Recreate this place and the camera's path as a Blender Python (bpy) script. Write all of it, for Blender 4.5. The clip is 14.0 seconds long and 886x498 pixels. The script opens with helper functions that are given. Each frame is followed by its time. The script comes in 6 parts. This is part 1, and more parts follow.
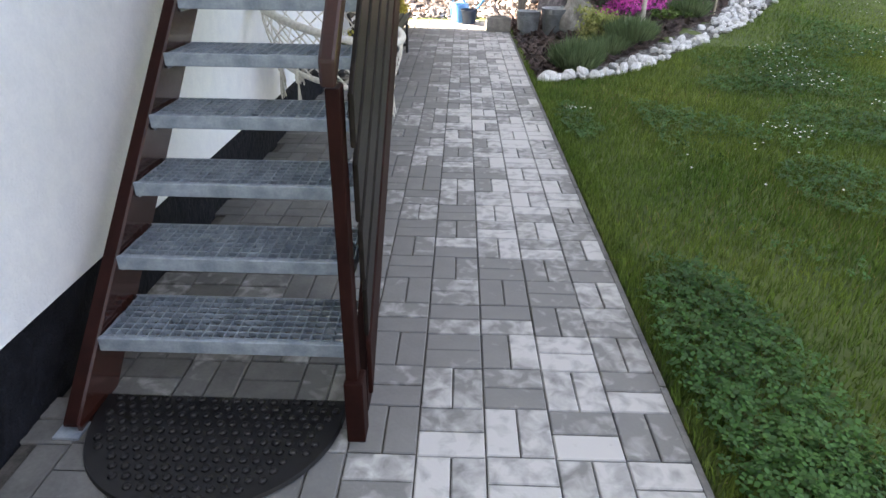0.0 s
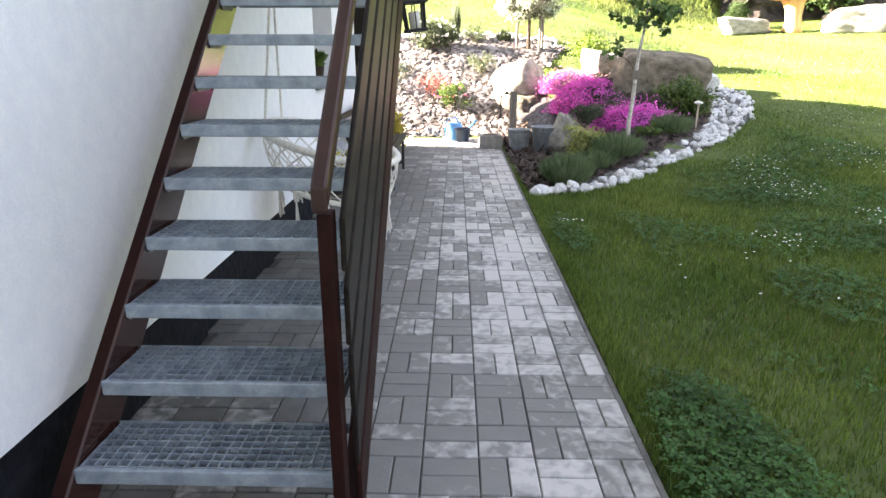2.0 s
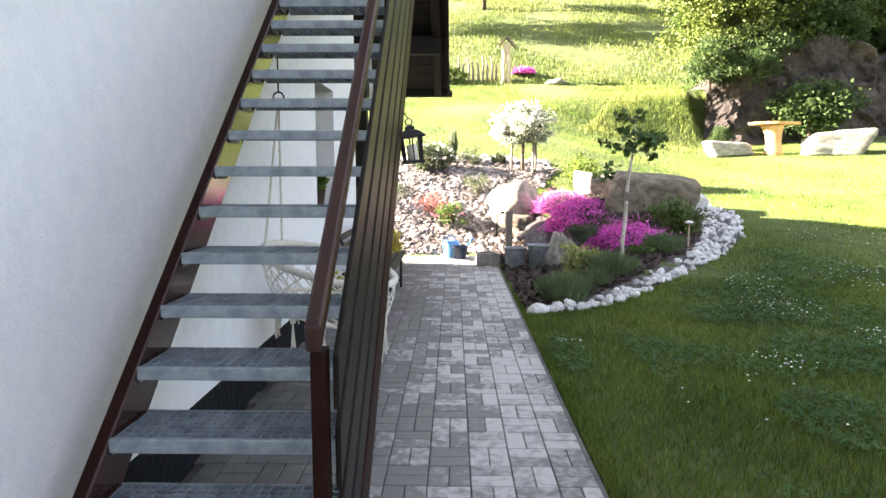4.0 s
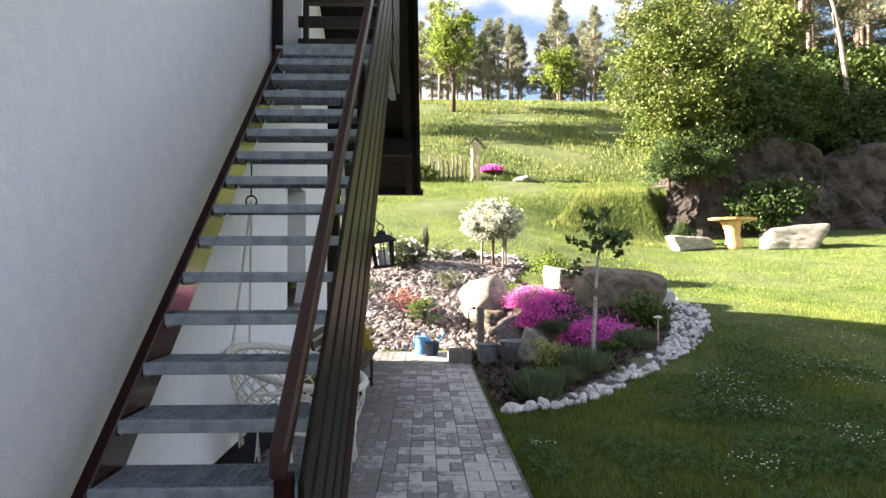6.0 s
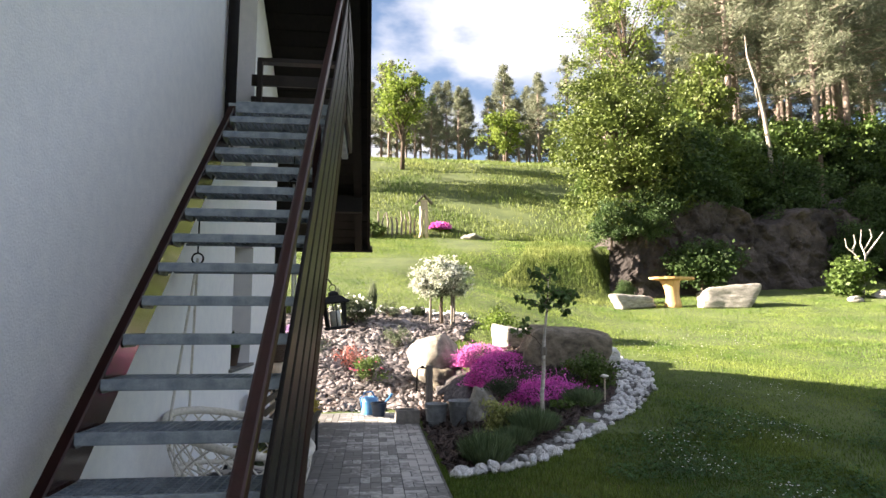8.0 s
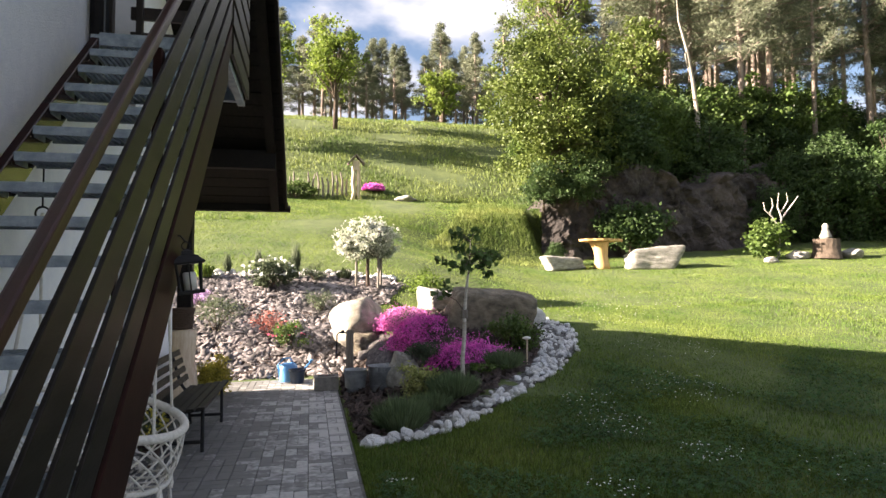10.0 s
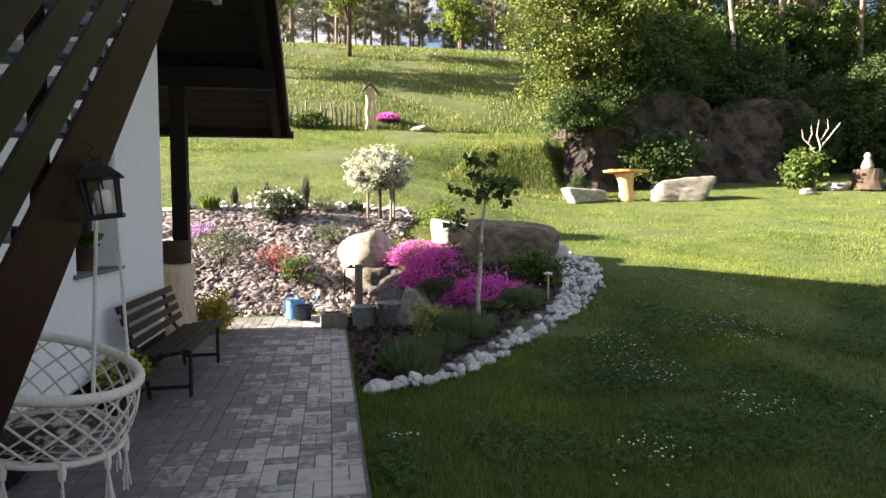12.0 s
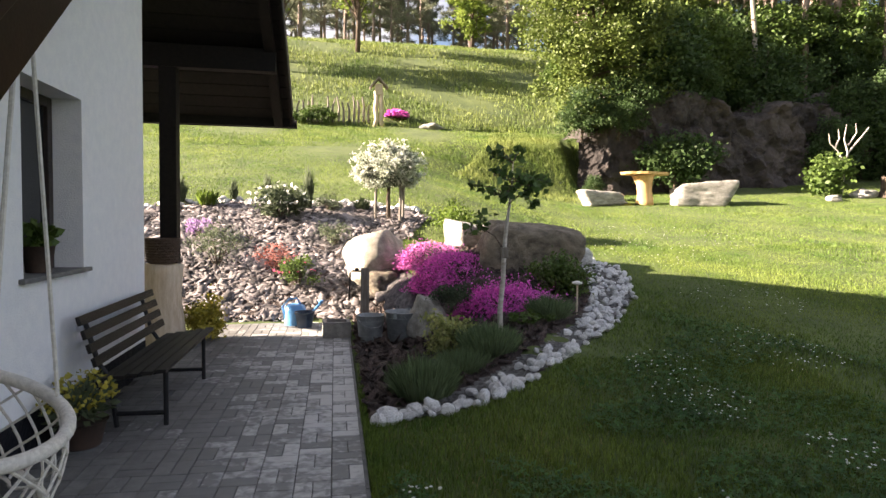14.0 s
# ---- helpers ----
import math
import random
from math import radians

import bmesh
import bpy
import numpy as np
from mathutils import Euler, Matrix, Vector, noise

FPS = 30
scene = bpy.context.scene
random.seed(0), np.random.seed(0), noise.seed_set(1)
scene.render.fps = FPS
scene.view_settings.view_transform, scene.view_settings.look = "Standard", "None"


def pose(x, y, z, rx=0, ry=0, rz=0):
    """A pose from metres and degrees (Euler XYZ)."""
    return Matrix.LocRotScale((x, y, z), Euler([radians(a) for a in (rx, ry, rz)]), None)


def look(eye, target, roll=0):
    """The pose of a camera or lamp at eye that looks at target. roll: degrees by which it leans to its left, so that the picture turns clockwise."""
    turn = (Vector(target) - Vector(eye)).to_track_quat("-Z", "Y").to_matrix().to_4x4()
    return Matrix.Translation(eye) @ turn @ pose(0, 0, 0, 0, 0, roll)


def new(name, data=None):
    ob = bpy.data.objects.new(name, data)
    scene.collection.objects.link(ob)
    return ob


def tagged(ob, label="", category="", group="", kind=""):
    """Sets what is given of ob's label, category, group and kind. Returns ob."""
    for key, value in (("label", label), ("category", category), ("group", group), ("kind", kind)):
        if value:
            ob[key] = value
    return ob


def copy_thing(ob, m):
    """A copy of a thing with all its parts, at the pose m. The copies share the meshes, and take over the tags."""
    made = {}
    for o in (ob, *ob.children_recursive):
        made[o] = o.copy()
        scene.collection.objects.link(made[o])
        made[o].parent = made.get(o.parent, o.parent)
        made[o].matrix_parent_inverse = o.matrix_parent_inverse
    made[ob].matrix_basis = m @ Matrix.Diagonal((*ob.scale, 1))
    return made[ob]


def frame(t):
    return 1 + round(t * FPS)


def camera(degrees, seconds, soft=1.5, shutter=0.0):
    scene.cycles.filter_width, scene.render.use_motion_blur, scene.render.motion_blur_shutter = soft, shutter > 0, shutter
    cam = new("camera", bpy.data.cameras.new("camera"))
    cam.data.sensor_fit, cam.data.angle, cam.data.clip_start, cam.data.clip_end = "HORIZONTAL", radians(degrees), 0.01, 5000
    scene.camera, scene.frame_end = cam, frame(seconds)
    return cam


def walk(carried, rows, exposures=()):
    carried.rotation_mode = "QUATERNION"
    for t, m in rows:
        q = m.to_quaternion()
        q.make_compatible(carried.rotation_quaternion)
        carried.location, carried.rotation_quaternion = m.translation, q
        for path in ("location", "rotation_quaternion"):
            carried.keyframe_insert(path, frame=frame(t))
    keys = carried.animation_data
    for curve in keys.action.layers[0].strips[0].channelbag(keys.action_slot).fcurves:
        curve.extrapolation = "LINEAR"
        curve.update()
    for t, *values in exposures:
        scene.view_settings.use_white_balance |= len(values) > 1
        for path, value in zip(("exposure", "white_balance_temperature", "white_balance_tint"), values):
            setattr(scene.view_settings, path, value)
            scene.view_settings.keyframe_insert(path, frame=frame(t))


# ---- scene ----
cam = camera(71.3, 14.0)
EXPOSURES = [(0, 4.36, 6650, 17), (3, 4.33, 6580, 17), (5.5, 3.48, 6550, 18), (7.5, 3.05, 6430, 17), (9, 2.94, 6450, 17.5), (11.5, 2.80, 6600, 19), (14, 2.90, 6650, 19)]
PATH = [
    (0, (-0.104, -1.497, 1.339), (-0.143, 0.276, 0.415), 0.9),
    (0.5, (-0.095, -1.475, 1.329), (-0.142, 0.337, 0.483), 0.6),
    (1, (-0.096, -1.492, 1.357), (-0.141, 0.353, 0.586), 0.4),
    (1.5, (-0.093, -1.477, 1.357), (-0.127, 0.399, 0.665), 0.5),
    (2, (-0.089, -1.474, 1.363), (-0.128, 0.434, 0.762), 0.1),
    (2.2, (-0.083, -1.479, 1.387), (-0.116, 0.438, 0.815), 0.5),
    (2.5, (-0.091, -1.47, 1.377), (-0.133, 0.464, 0.866), -0.1),
    (3, (-0.089, -1.464, 1.388), (-0.129, 0.492, 0.974), 0.0),
    (5.5, (-0.074, -1.473, 1.459), (-0.062, 0.527, 1.442), -0.1),
    (6, (-0.077, -1.474, 1.475), (-0.021, 0.524, 1.529), -0.1),
    (6.5, (-0.076, -1.493, 1.486), (0.008, 0.501, 1.612), -0.2),
    (7, (-0.085, -1.483, 1.503), (0.028, 0.504, 1.699), -0.2),
    (7.5, (-0.097, -1.494, 1.505), (0.051, 0.487, 1.744), 0.1),
    (8, (-0.11, -1.47, 1.501), (0.115, 0.503, 1.736), 0.1),
    (8.5, (-0.091, -1.449, 1.499), (0.218, 0.516, 1.709), -0.1),
    (9, (-0.011, -1.39, 1.496), (0.375, 0.565, 1.673), -0.6),
    (9.2, (0.037, -1.356, 1.492), (0.445, 0.594, 1.662), -0.5),
    (11.3, (0.358, -0.716, 1.505), (0.783, 1.238, 1.477), -0.0),
    (11.5, (0.367, -0.669, 1.479), (0.788, 1.286, 1.428), -0.1),
    (12, (0.414, -0.459, 1.457), (0.772, 1.506, 1.361), -0.4),
    (12.5, (0.455, -0.297, 1.464), (0.782, 1.674, 1.364), 0.4),
    (13, (0.437, -0.066, 1.461), (0.749, 1.907, 1.357), 1.2),
    (13.5, (0.415, 0.151, 1.453), (0.754, 2.12, 1.373), 0.8),
    (14, (0.414, 0.373, 1.45), (0.759, 2.341, 1.357), 0.7),
]
walk(cam, [(t, look(eye, target, roll)) for t, eye, target, roll in PATH], EXPOSURES)

# ---- light ----
SUN = Vector((1.0, -0.066, -0.40)).normalized()
sun = new("sun", bpy.data.lights.new("sun", "SUN"))
sun.data.energy, sun.data.angle, sun.data.color = 5.0, radians(0.6), (1.0, 0.88, 0.70)
sun.rotation_euler = SUN.to_track_quat("-Z", "Y").to_euler()
world = bpy.data.worlds.new("sky")
scene.world = world
world.use_nodes = True


def make_sky():
    nt = world.node_tree
    nt.nodes.clear()
    sky = nt.nodes.new("ShaderNodeTexSky")
    sky.sky_type, sky.sun_disc = "NISHITA", False
    sky.sun_elevation = math.asin(-SUN.z)
    sky.dust_density = 1.2
    sky.sun_rotation = math.atan2(-SUN.x, -SUN.y)
    coord = nt.nodes.new("ShaderNodeTexCoord")
    scale = nt.nodes.new("ShaderNodeMapping")
    scale.inputs["Scale"].default_value = (1.6, 1.6, 3.4)
    scale.inputs["Rotation"].default_value = (0, 0, radians(-7))
    clouds = nt.nodes.new("ShaderNodeTexNoise")
    clouds.inputs["Scale"].default_value, clouds.inputs["Detail"].default_value = 1.7, 7
    ramp = nt.nodes.new("ShaderNodeValToRGB")
    ramp.color_ramp.elements[0].position, ramp.color_ramp.elements[1].position = 0.465, 0.56
    mix = nt.nodes.new("ShaderNodeMixRGB")
    mix.inputs[2].default_value = (4.9, 5.0, 5.2, 1)
    back = nt.nodes.new("ShaderNodeBackground")
    back.inputs[1].default_value = 0.031
    out = nt.nodes.new("ShaderNodeOutputWorld")
    link = nt.links.new
    link(coord.outputs["Generated"], scale.inputs[0])
    link(scale.outputs[0], clouds.inputs["Vector"])
    link(clouds.outputs["Fac"], ramp.inputs[0])
    link(ramp.outputs[0], mix.inputs[0])
    link(sky.outputs[0], mix.inputs[1])
    link(mix.outputs[0], back.inputs[0])
    link(back.outputs[0], out.inputs[0])


make_sky()


# ---- the lie of the land ----
def smooth(a, b, v):
    t = np.clip((v - a) / (b - a), 0, 1)
    return t * t * (3 - 2 * t)


HILL_Y = (-400, 9.25, 10.1, 12.2, 15.0, 20.0, 26.5, 32.0, 40.0, 46.0, 60.0, 120.0, 500.0)
HILL_Z = (0, 0.0, 0.45, 1.40, 2.25, 3.50, 5.30, 8.30, 12.40, 14.20, 15.50, 18.0, 20.0)
LAWN_Y = (-400, 3.4, 4.6, 8.0, 12.0, 18.4, 22.0, 60, 500)
LAWN_Z = (0, 0.0, 0.07, 0.52, 1.05, 1.90, 2.30, 3.0, 5.0)


def land(x, y):
    """Height of the ground at x, y (numpy arrays)."""
    x, y = np.asarray(x, float), np.asarray(y, float)
    hill = np.interp(y, HILL_Y, HILL_Z)
    lawn = np.interp(y, LAWN_Y, LAWN_Z) * smooth(0.95, 2.4, x) * (1 + 0.03 * np.clip(x - 8, 0, 20))
    edge = 2.4 + 0.29 * np.maximum(y - 9, 0) + 0.27 * np.clip(y - 14, 0, 9)
    brow = 20.2 + 1.9 * smooth(8.5, 9.7, x)        # the bank stands nearer beside the quarry than behind it
    k = smooth(edge - 1.8 - 4.4 * smooth(13, 19, y), edge + 2.6 - 0.7 * smooth(14, 20, y), x) * (1 - smooth(brow, brow + 3.0, y))
    z = lawn * k + np.maximum(hill, lawn) * (1 - k)
    z = z + 2.2 * smooth(22.5, 25.0, y) * smooth(42, 32, y) * smooth(edge, edge + 3, x)
    # the heaped rockery beside the path
    return z + 0.34 * np.exp(-((x - 2.7) / 1.0) ** 2 - ((y - 9.1) / 0.95) ** 2) * smooth(0.62, 1.3, x)


# ---- helpers for meshes ----
def mesh_from(name, verts, faces, material=None, shade=False):
    verts, faces = np.asarray(verts, np.float32), np.asarray(faces, np.int32)
    me = bpy.data.meshes.new(name)
    n, k = faces.shape
    me.vertices.add(len(verts))
    me.vertices.foreach_set("co", verts.ravel())
    me.loops.add(n * k)
    me.loops.foreach_set("vertex_index", faces.ravel())
    me.polygons.add(n)
    me.polygons.foreach_set("loop_start", np.arange(0, n * k, k, dtype=np.int32))
    if shade:
        me.polygons.foreach_set("use_smooth", np.ones(n, bool))
    me.update(calc_edges=True)
    if material:
        me.materials.append(material)
    return me


def part(name, bm, material, parent=None, label="", smooth_shade=False):
    me = bpy.data.meshes.new(name)
    bm.normal_update()
    bm.to_mesh(me)
    bm.free()
    me.materials.append(material)
    if smooth_shade:
        me.polygons.foreach_set("use_smooth", np.ones(len(me.polygons), bool))
    ob = new(name, me)
    ob.parent = parent
    if label:
        tagged(ob, label)
    return ob


def thing(name, label, category, at=(0, 0, 0), turn=0, group="", kind=""):
    ob = new(name)
    ob.empty_display_size = 0.1
    ob.location, ob.rotation_euler = at, (0, 0, radians(turn))
    return tagged(ob, label, category, group, kind)


def box(bm, x0, x1, y0, y1, z0, z1, bevel=0.0, m=None):
    made = bmesh.ops.create_cube(bm, size=1)["verts"]
    for v in made:
        v.co = Vector((x0 + (v.co.x + 0.5) * (x1 - x0), y0 + (v.co.y + 0.5) * (y1 - y0), z0 + (v.co.z + 0.5) * (z1 - z0)))
    if bevel:
        edges = list({e for v in made for e in v.link_edges})
        out = bmesh.ops.bevel(bm, geom=edges, offset=bevel, segments=2, affect="EDGES", profile=0.6)
        made = list({v for f in out["faces"] for v in f.verts} | {v for v in made if v.is_valid})
    if m is not None:
        bmesh.ops.transform(bm, matrix=m, verts=made)
    return made


def boxed(name, dims, material, parent=None, bevel=0.0, label="", m=None):
    bm = bmesh.new()
    box(bm, *dims, bevel=bevel, m=m)
    return part(name, bm, material, parent, label)


def tube(bm, points, radii, sides=8, cap=True):
    """A tube along points, with a radius for each of them (or one for all)."""
    pts = [Vector(p) for p in points]
    rr = radii if hasattr(radii, "__len__") else [radii] * len(pts)
    rings = []
    up = Vector((0.31, 0.17, 0.93))
    for i, p in enumerate(pts):
        d = (pts[min(i + 1, len(pts) - 1)] - pts[max(i - 1, 0)]).normalized()
        a = d.cross(up)
        a = a.normalized() if a.length > 1e-4 else d.orthogonal().normalized()
        b = d.cross(a)
        rings.append([bm.verts.new(p + (a * math.cos(q) + b * math.sin(q)) * rr[i]) for q in (2 * math.pi * j / sides for j in range(sides))])
    for r0, r1 in zip(rings, rings[1:]):
        for j in range(sides):
            bm.faces.new((r0[j], r0[(j + 1) % sides], r1[(j + 1) % sides], r1[j]))
    if cap:
        bm.faces.new(list(reversed(rings[0])))
        bm.faces.new(rings[-1])
    return rings


def lathe(bm, profile, sides=24, at=(0, 0, 0)):
    rings = []
    for r, z in profile:
        rings.append([bm.verts.new((at[0] + r * math.cos(a), at[1] + r * math.sin(a), at[2] + z)) for a in (2 * math.pi * j / sides for j in range(sides))])
    for r0, r1 in zip(rings, rings[1:]):
        for j in range(sides):
            bm.faces.new((r0[j], r0[(j + 1) % sides], r1[(j + 1) % sides], r1[j]))
    bm.faces.new(list(reversed(rings[0])))
    bm.faces.new(rings[-1])


def wobble(bm, amount, scale, seed=0.0):
    for v in bm.verts:
        n = noise.noise_vector(v.co * scale + Vector((seed, seed * 1.7, -seed)))
        v.co += n * amount


# ---- materials ----
def material(name, a, b, scale=6.0, rough=0.7, bump=0.2, metal=0.0, spread=0.0, island=0.0, fine=0.0, grain=None, dist=0.01, translucent=0.0, coat=0.0, low=0.35, high=0.65, spec=0.5):
    """Two colours mixed by noise, with a finer grain, relief, and variation from object to object (spread) or piece to piece (island)."""
    m = bpy.data.materials.new(name)
    m.use_nodes = True
    nt = m.node_tree
    bsdf = nt.nodes["Principled BSDF"]
    link = nt.links.new
    coord = nt.nodes.new("ShaderNodeTexCoord")
    stretch = nt.nodes.new("ShaderNodeMapping")
    stretch.inputs["Scale"].default_value = grain or (1, 1, 1)
    link(coord.outputs["Object"], stretch.inputs[0])
    n1 = nt.nodes.new("ShaderNodeTexNoise")
    n1.inputs["Scale"].default_value, n1.inputs["Detail"].default_value, n1.inputs["Roughness"].default_value = scale, 6, 0.62
    link(stretch.outputs[0], n1.inputs["Vector"])
    ramp = nt.nodes.new("ShaderNodeValToRGB")
    ramp.color_ramp.elements[0].position, ramp.color_ramp.elements[1].position = low, high
    ramp.color_ramp.elements[0].color, ramp.color_ramp.elements[1].color = (*a, 1), (*b, 1)
    link(n1.outputs["Fac"], ramp.inputs[0])
    colour = ramp.outputs[0]
    n2 = nt.nodes.new("ShaderNodeTexNoise")
    n2.inputs["Scale"].default_value, n2.inputs["Detail"].default_value = scale * 9, 4
    link(stretch.outputs[0], n2.inputs["Vector"])

    def brighten(source, amount, colour):
        span = nt.nodes.new("ShaderNodeMapRange")
        span.inputs["To Min"].default_value, span.inputs["To Max"].default_value = 1 - amount, 1 + amount
        link(source, span.inputs["Value"])
        hsv = nt.nodes.new("ShaderNodeHueSaturation")
        link(span.outputs[0], hsv.inputs["Value"])
        link(colour, hsv.inputs["Color"])
        return hsv.outputs[0]

    if fine:
        colour = brighten(n2.outputs["Fac"], fine, colour)
    if spread:
        info = nt.nodes.new("ShaderNodeObjectInfo")
        colour = brighten(info.outputs["Random"], spread, colour)
    if island:
        geo = nt.nodes.new("ShaderNodeNewGeometry")
        colour = brighten(geo.outputs["Random Per Island"], island, colour)
    link(colour, bsdf.inputs["Base Color"])
    bsdf.inputs["Roughness"].default_value, bsdf.inputs["Metallic"].default_value = rough, metal
    bsdf.inputs["Coat Weight"].default_value = coat
    bsdf.inputs["Specular IOR Level"].default_value = spec
    bsdf.inputs["Coat Roughness"].default_value = 0.12
    if bump:
        add = nt.nodes.new("ShaderNodeMath")
        add.operation = "ADD"
        link(n1.outputs["Fac"], add.inputs[0])
        link(n2.outputs["Fac"], add.inputs[1])
        bumped = nt.nodes.new("ShaderNodeBump")
        bumped.inputs["Strength"].default_value, bumped.inputs["Distance"].default_value = bump, dist
        link(add.outputs[0], bumped.inputs["Height"])
        link(bumped.outputs[0], bsdf.inputs["Normal"])
    if translucent:
        back = nt.nodes.new("ShaderNodeBsdfTranslucent")
        mix = nt.nodes.new("ShaderNodeMixShader")
        mix.inputs[0].default_value = translucent
        link(colour, back.inputs[0])
        link(bsdf.outputs[0], mix.inputs[1])
        link(back.outputs[0], mix.inputs[2])
        link(mix.outputs[0], nt.nodes["Material Output"].inputs[0])
    return m


PLASTER = material("white_plaster", (0.74, 0.745, 0.76), (0.80, 0.80, 0.80), 11.0, 0.92, 0.6, fine=0.06, dist=0.007)
PLINTH = material("dark_plinth", (0.0036, 0.0040, 0.0062), (0.0100, 0.0108, 0.0150), 14, 0.8, 0.6, fine=0.4, dist=0.01, spec=0.18)
DARKWOOD = material("dark_brown_stain", (0.012, 0.008, 0.006), (0.030, 0.018, 0.013), 3, 0.5, 0.25, fine=0.3, grain=(8, 1, 8), spread=0.2)
SOFFIT = material("black_brown_boarding", (0.005, 0.004, 0.004), (0.010, 0.008, 0.007), 3, 0.7, 0.2, grain=(8, 1, 8), spread=0.2, spec=0.2)
REDBROWN = material("red_brown_paint", (0.0135, 0.0046, 0.0038), (0.023, 0.0076, 0.006), 9, 0.5, 0.06, fine=0.15, spec=0.08)
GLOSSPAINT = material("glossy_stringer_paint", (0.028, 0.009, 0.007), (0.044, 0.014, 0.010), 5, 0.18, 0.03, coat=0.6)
RAILPAINT = material("handrail_paint", (0.022, 0.0056, 0.0045), (0.034, 0.0085, 0.0065), 9, 0.42, 0.06, fine=0.15, coat=0.12, spec=0.35)
BOARD = material("weathered_board", (0.0062, 0.0050, 0.0042), (0.0160, 0.0125, 0.0104), 2.6, 0.42, 0.25, fine=0.35, grain=(9, 1.0, 9), spread=0.25, dist=0.003, spec=0.12)
ZINC = material("galvanised_steel", (0.20, 0.24, 0.28), (0.36, 0.405, 0.45), 14, 0.5, 0.15, metal=0.4, fine=0.2, dist=0.002)
RUBBER = material("black_rubber", (0.006, 0.0055, 0.006), (0.012, 0.011, 0.012), 20, 0.36, 0.3, fine=0.2, dist=0.002, spec=0.34)
MORTAR = material("joint_sand", (0.045, 0.042, 0.036), (0.10, 0.092, 0.08), 14, 0.95, 0.5, fine=0.3)
KERB = material("edging_concrete", (0.10, 0.10, 0.098), (0.19, 0.185, 0.175), 9, 0.9, 0.4, fine=0.25)
SOIL = material("lawn_soil", (0.043, 0.067, 0.014), (0.090, 0.116, 0.027), 0.9, 0.95, 0.8, fine=0.35, dist=0.03)
TILES = material("roof_tile", (0.05, 0.035, 0.03), (0.09, 0.06, 0.05), 5, 0.7, 0.3, spread=0.2)
GLASSY = material("window_glass", (0.012, 0.014, 0.016), (0.02, 0.022, 0.024), 3, 0.05, 0.0)


def paver_material(joined=False):
    """Grey concrete with pale bloom in patches of its own shape, more of it on some stones than on others."""
    m = material("paver", (0.096, 0.094, 0.089), (0.142, 0.139, 0.131), 9, 0.86, 0.35, fine=0.22, spread=0.0 if joined else 0.16, island=0.16 if joined else 0.0, dist=0.003)
    nt = m.node_tree
    link = nt.links.new
    bsdf = nt.nodes["Principled BSDF"]
    source = bsdf.inputs["Base Color"].links[0].from_socket
    geo = nt.nodes.new("ShaderNodeNewGeometry")
    info = nt.nodes.new("ShaderNodeObjectInfo")
    blot = nt.nodes.new("ShaderNodeTexNoise")
    blot.inputs["Scale"].default_value, blot.inputs["Detail"].default_value, blot.inputs["Distortion"].default_value = 17.0, 7, 0.5
    link(geo.outputs["Position"], blot.inputs["Vector"])
    wide = nt.nodes.new("ShaderNodeTexNoise")
    wide.inputs["Scale"].default_value, wide.inputs["Detail"].default_value = 0.55, 2
    link(geo.outputs["Position"], wide.inputs["Vector"])
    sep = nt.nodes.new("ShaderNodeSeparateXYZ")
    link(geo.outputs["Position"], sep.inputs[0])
    # bloom grows with x, from the house side to the lawn side
    bloom_by_x = nt.nodes.new("ShaderNodeMapRange")
    bloom_by_x.inputs["From Min"].default_value, bloom_by_x.inputs["From Max"].default_value = -0.9, 0.3
    bloom_by_x.inputs["To Min"].default_value, bloom_by_x.inputs["To Max"].default_value = -0.38, 0.12
    link(sep.outputs["X"], bloom_by_x.inputs["Value"])
    rnd = nt.nodes.new("ShaderNodeMapRange")
    rnd.inputs["To Min"].default_value, rnd.inputs["To Max"].default_value = -0.24, 0.27
    link(geo.outputs["Random Per Island"] if joined else info.outputs["Random"], rnd.inputs["Value"])
    total = blot.outputs["Fac"]
    for s in (bloom_by_x.outputs[0], rnd.outputs[0], wide.outputs["Fac"]):
        add = nt.nodes.new("ShaderNodeMath")
        add.operation = "ADD"
        link(total, add.inputs[0])
        link(s, add.inputs[1])
        total = add.outputs[0]
    edge = nt.nodes.new("ShaderNodeMapRange")
    edge.inputs["From Min"].default_value, edge.inputs["From Max"].default_value = 0.92, 1.27
    link(total, edge.inputs["Value"])
    # a paler grey mixed in towards the lawn, none of it beside the house
    pale_by_x = nt.nodes.new("ShaderNodeMapRange")
    pale_by_x.inputs["From Min"].default_value, pale_by_x.inputs["From Max"].default_value = -0.85, -0.05
    pale_by_x.inputs["To Min"].default_value, pale_by_x.inputs["To Max"].default_value = 0.0, 0.62
    link(sep.outputs["X"], pale_by_x.inputs["Value"])
    paled = nt.nodes.new("ShaderNodeMixRGB")
    paled.inputs[2].default_value = (0.236, 0.234, 0.226, 1)
    link(pale_by_x.outputs[0], paled.inputs[0])
    link(source, paled.inputs[1])
    mix = nt.nodes.new("ShaderNodeMixRGB")
    mix.inputs[2].default_value = (0.46, 0.452, 0.438, 1)
    link(edge.outputs[0], mix.inputs[0])
    link(paled.outputs[0], mix.inputs[1])
    link(mix.outputs[0], bsdf.inputs["Base Color"])
    return m


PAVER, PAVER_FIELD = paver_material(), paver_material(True)


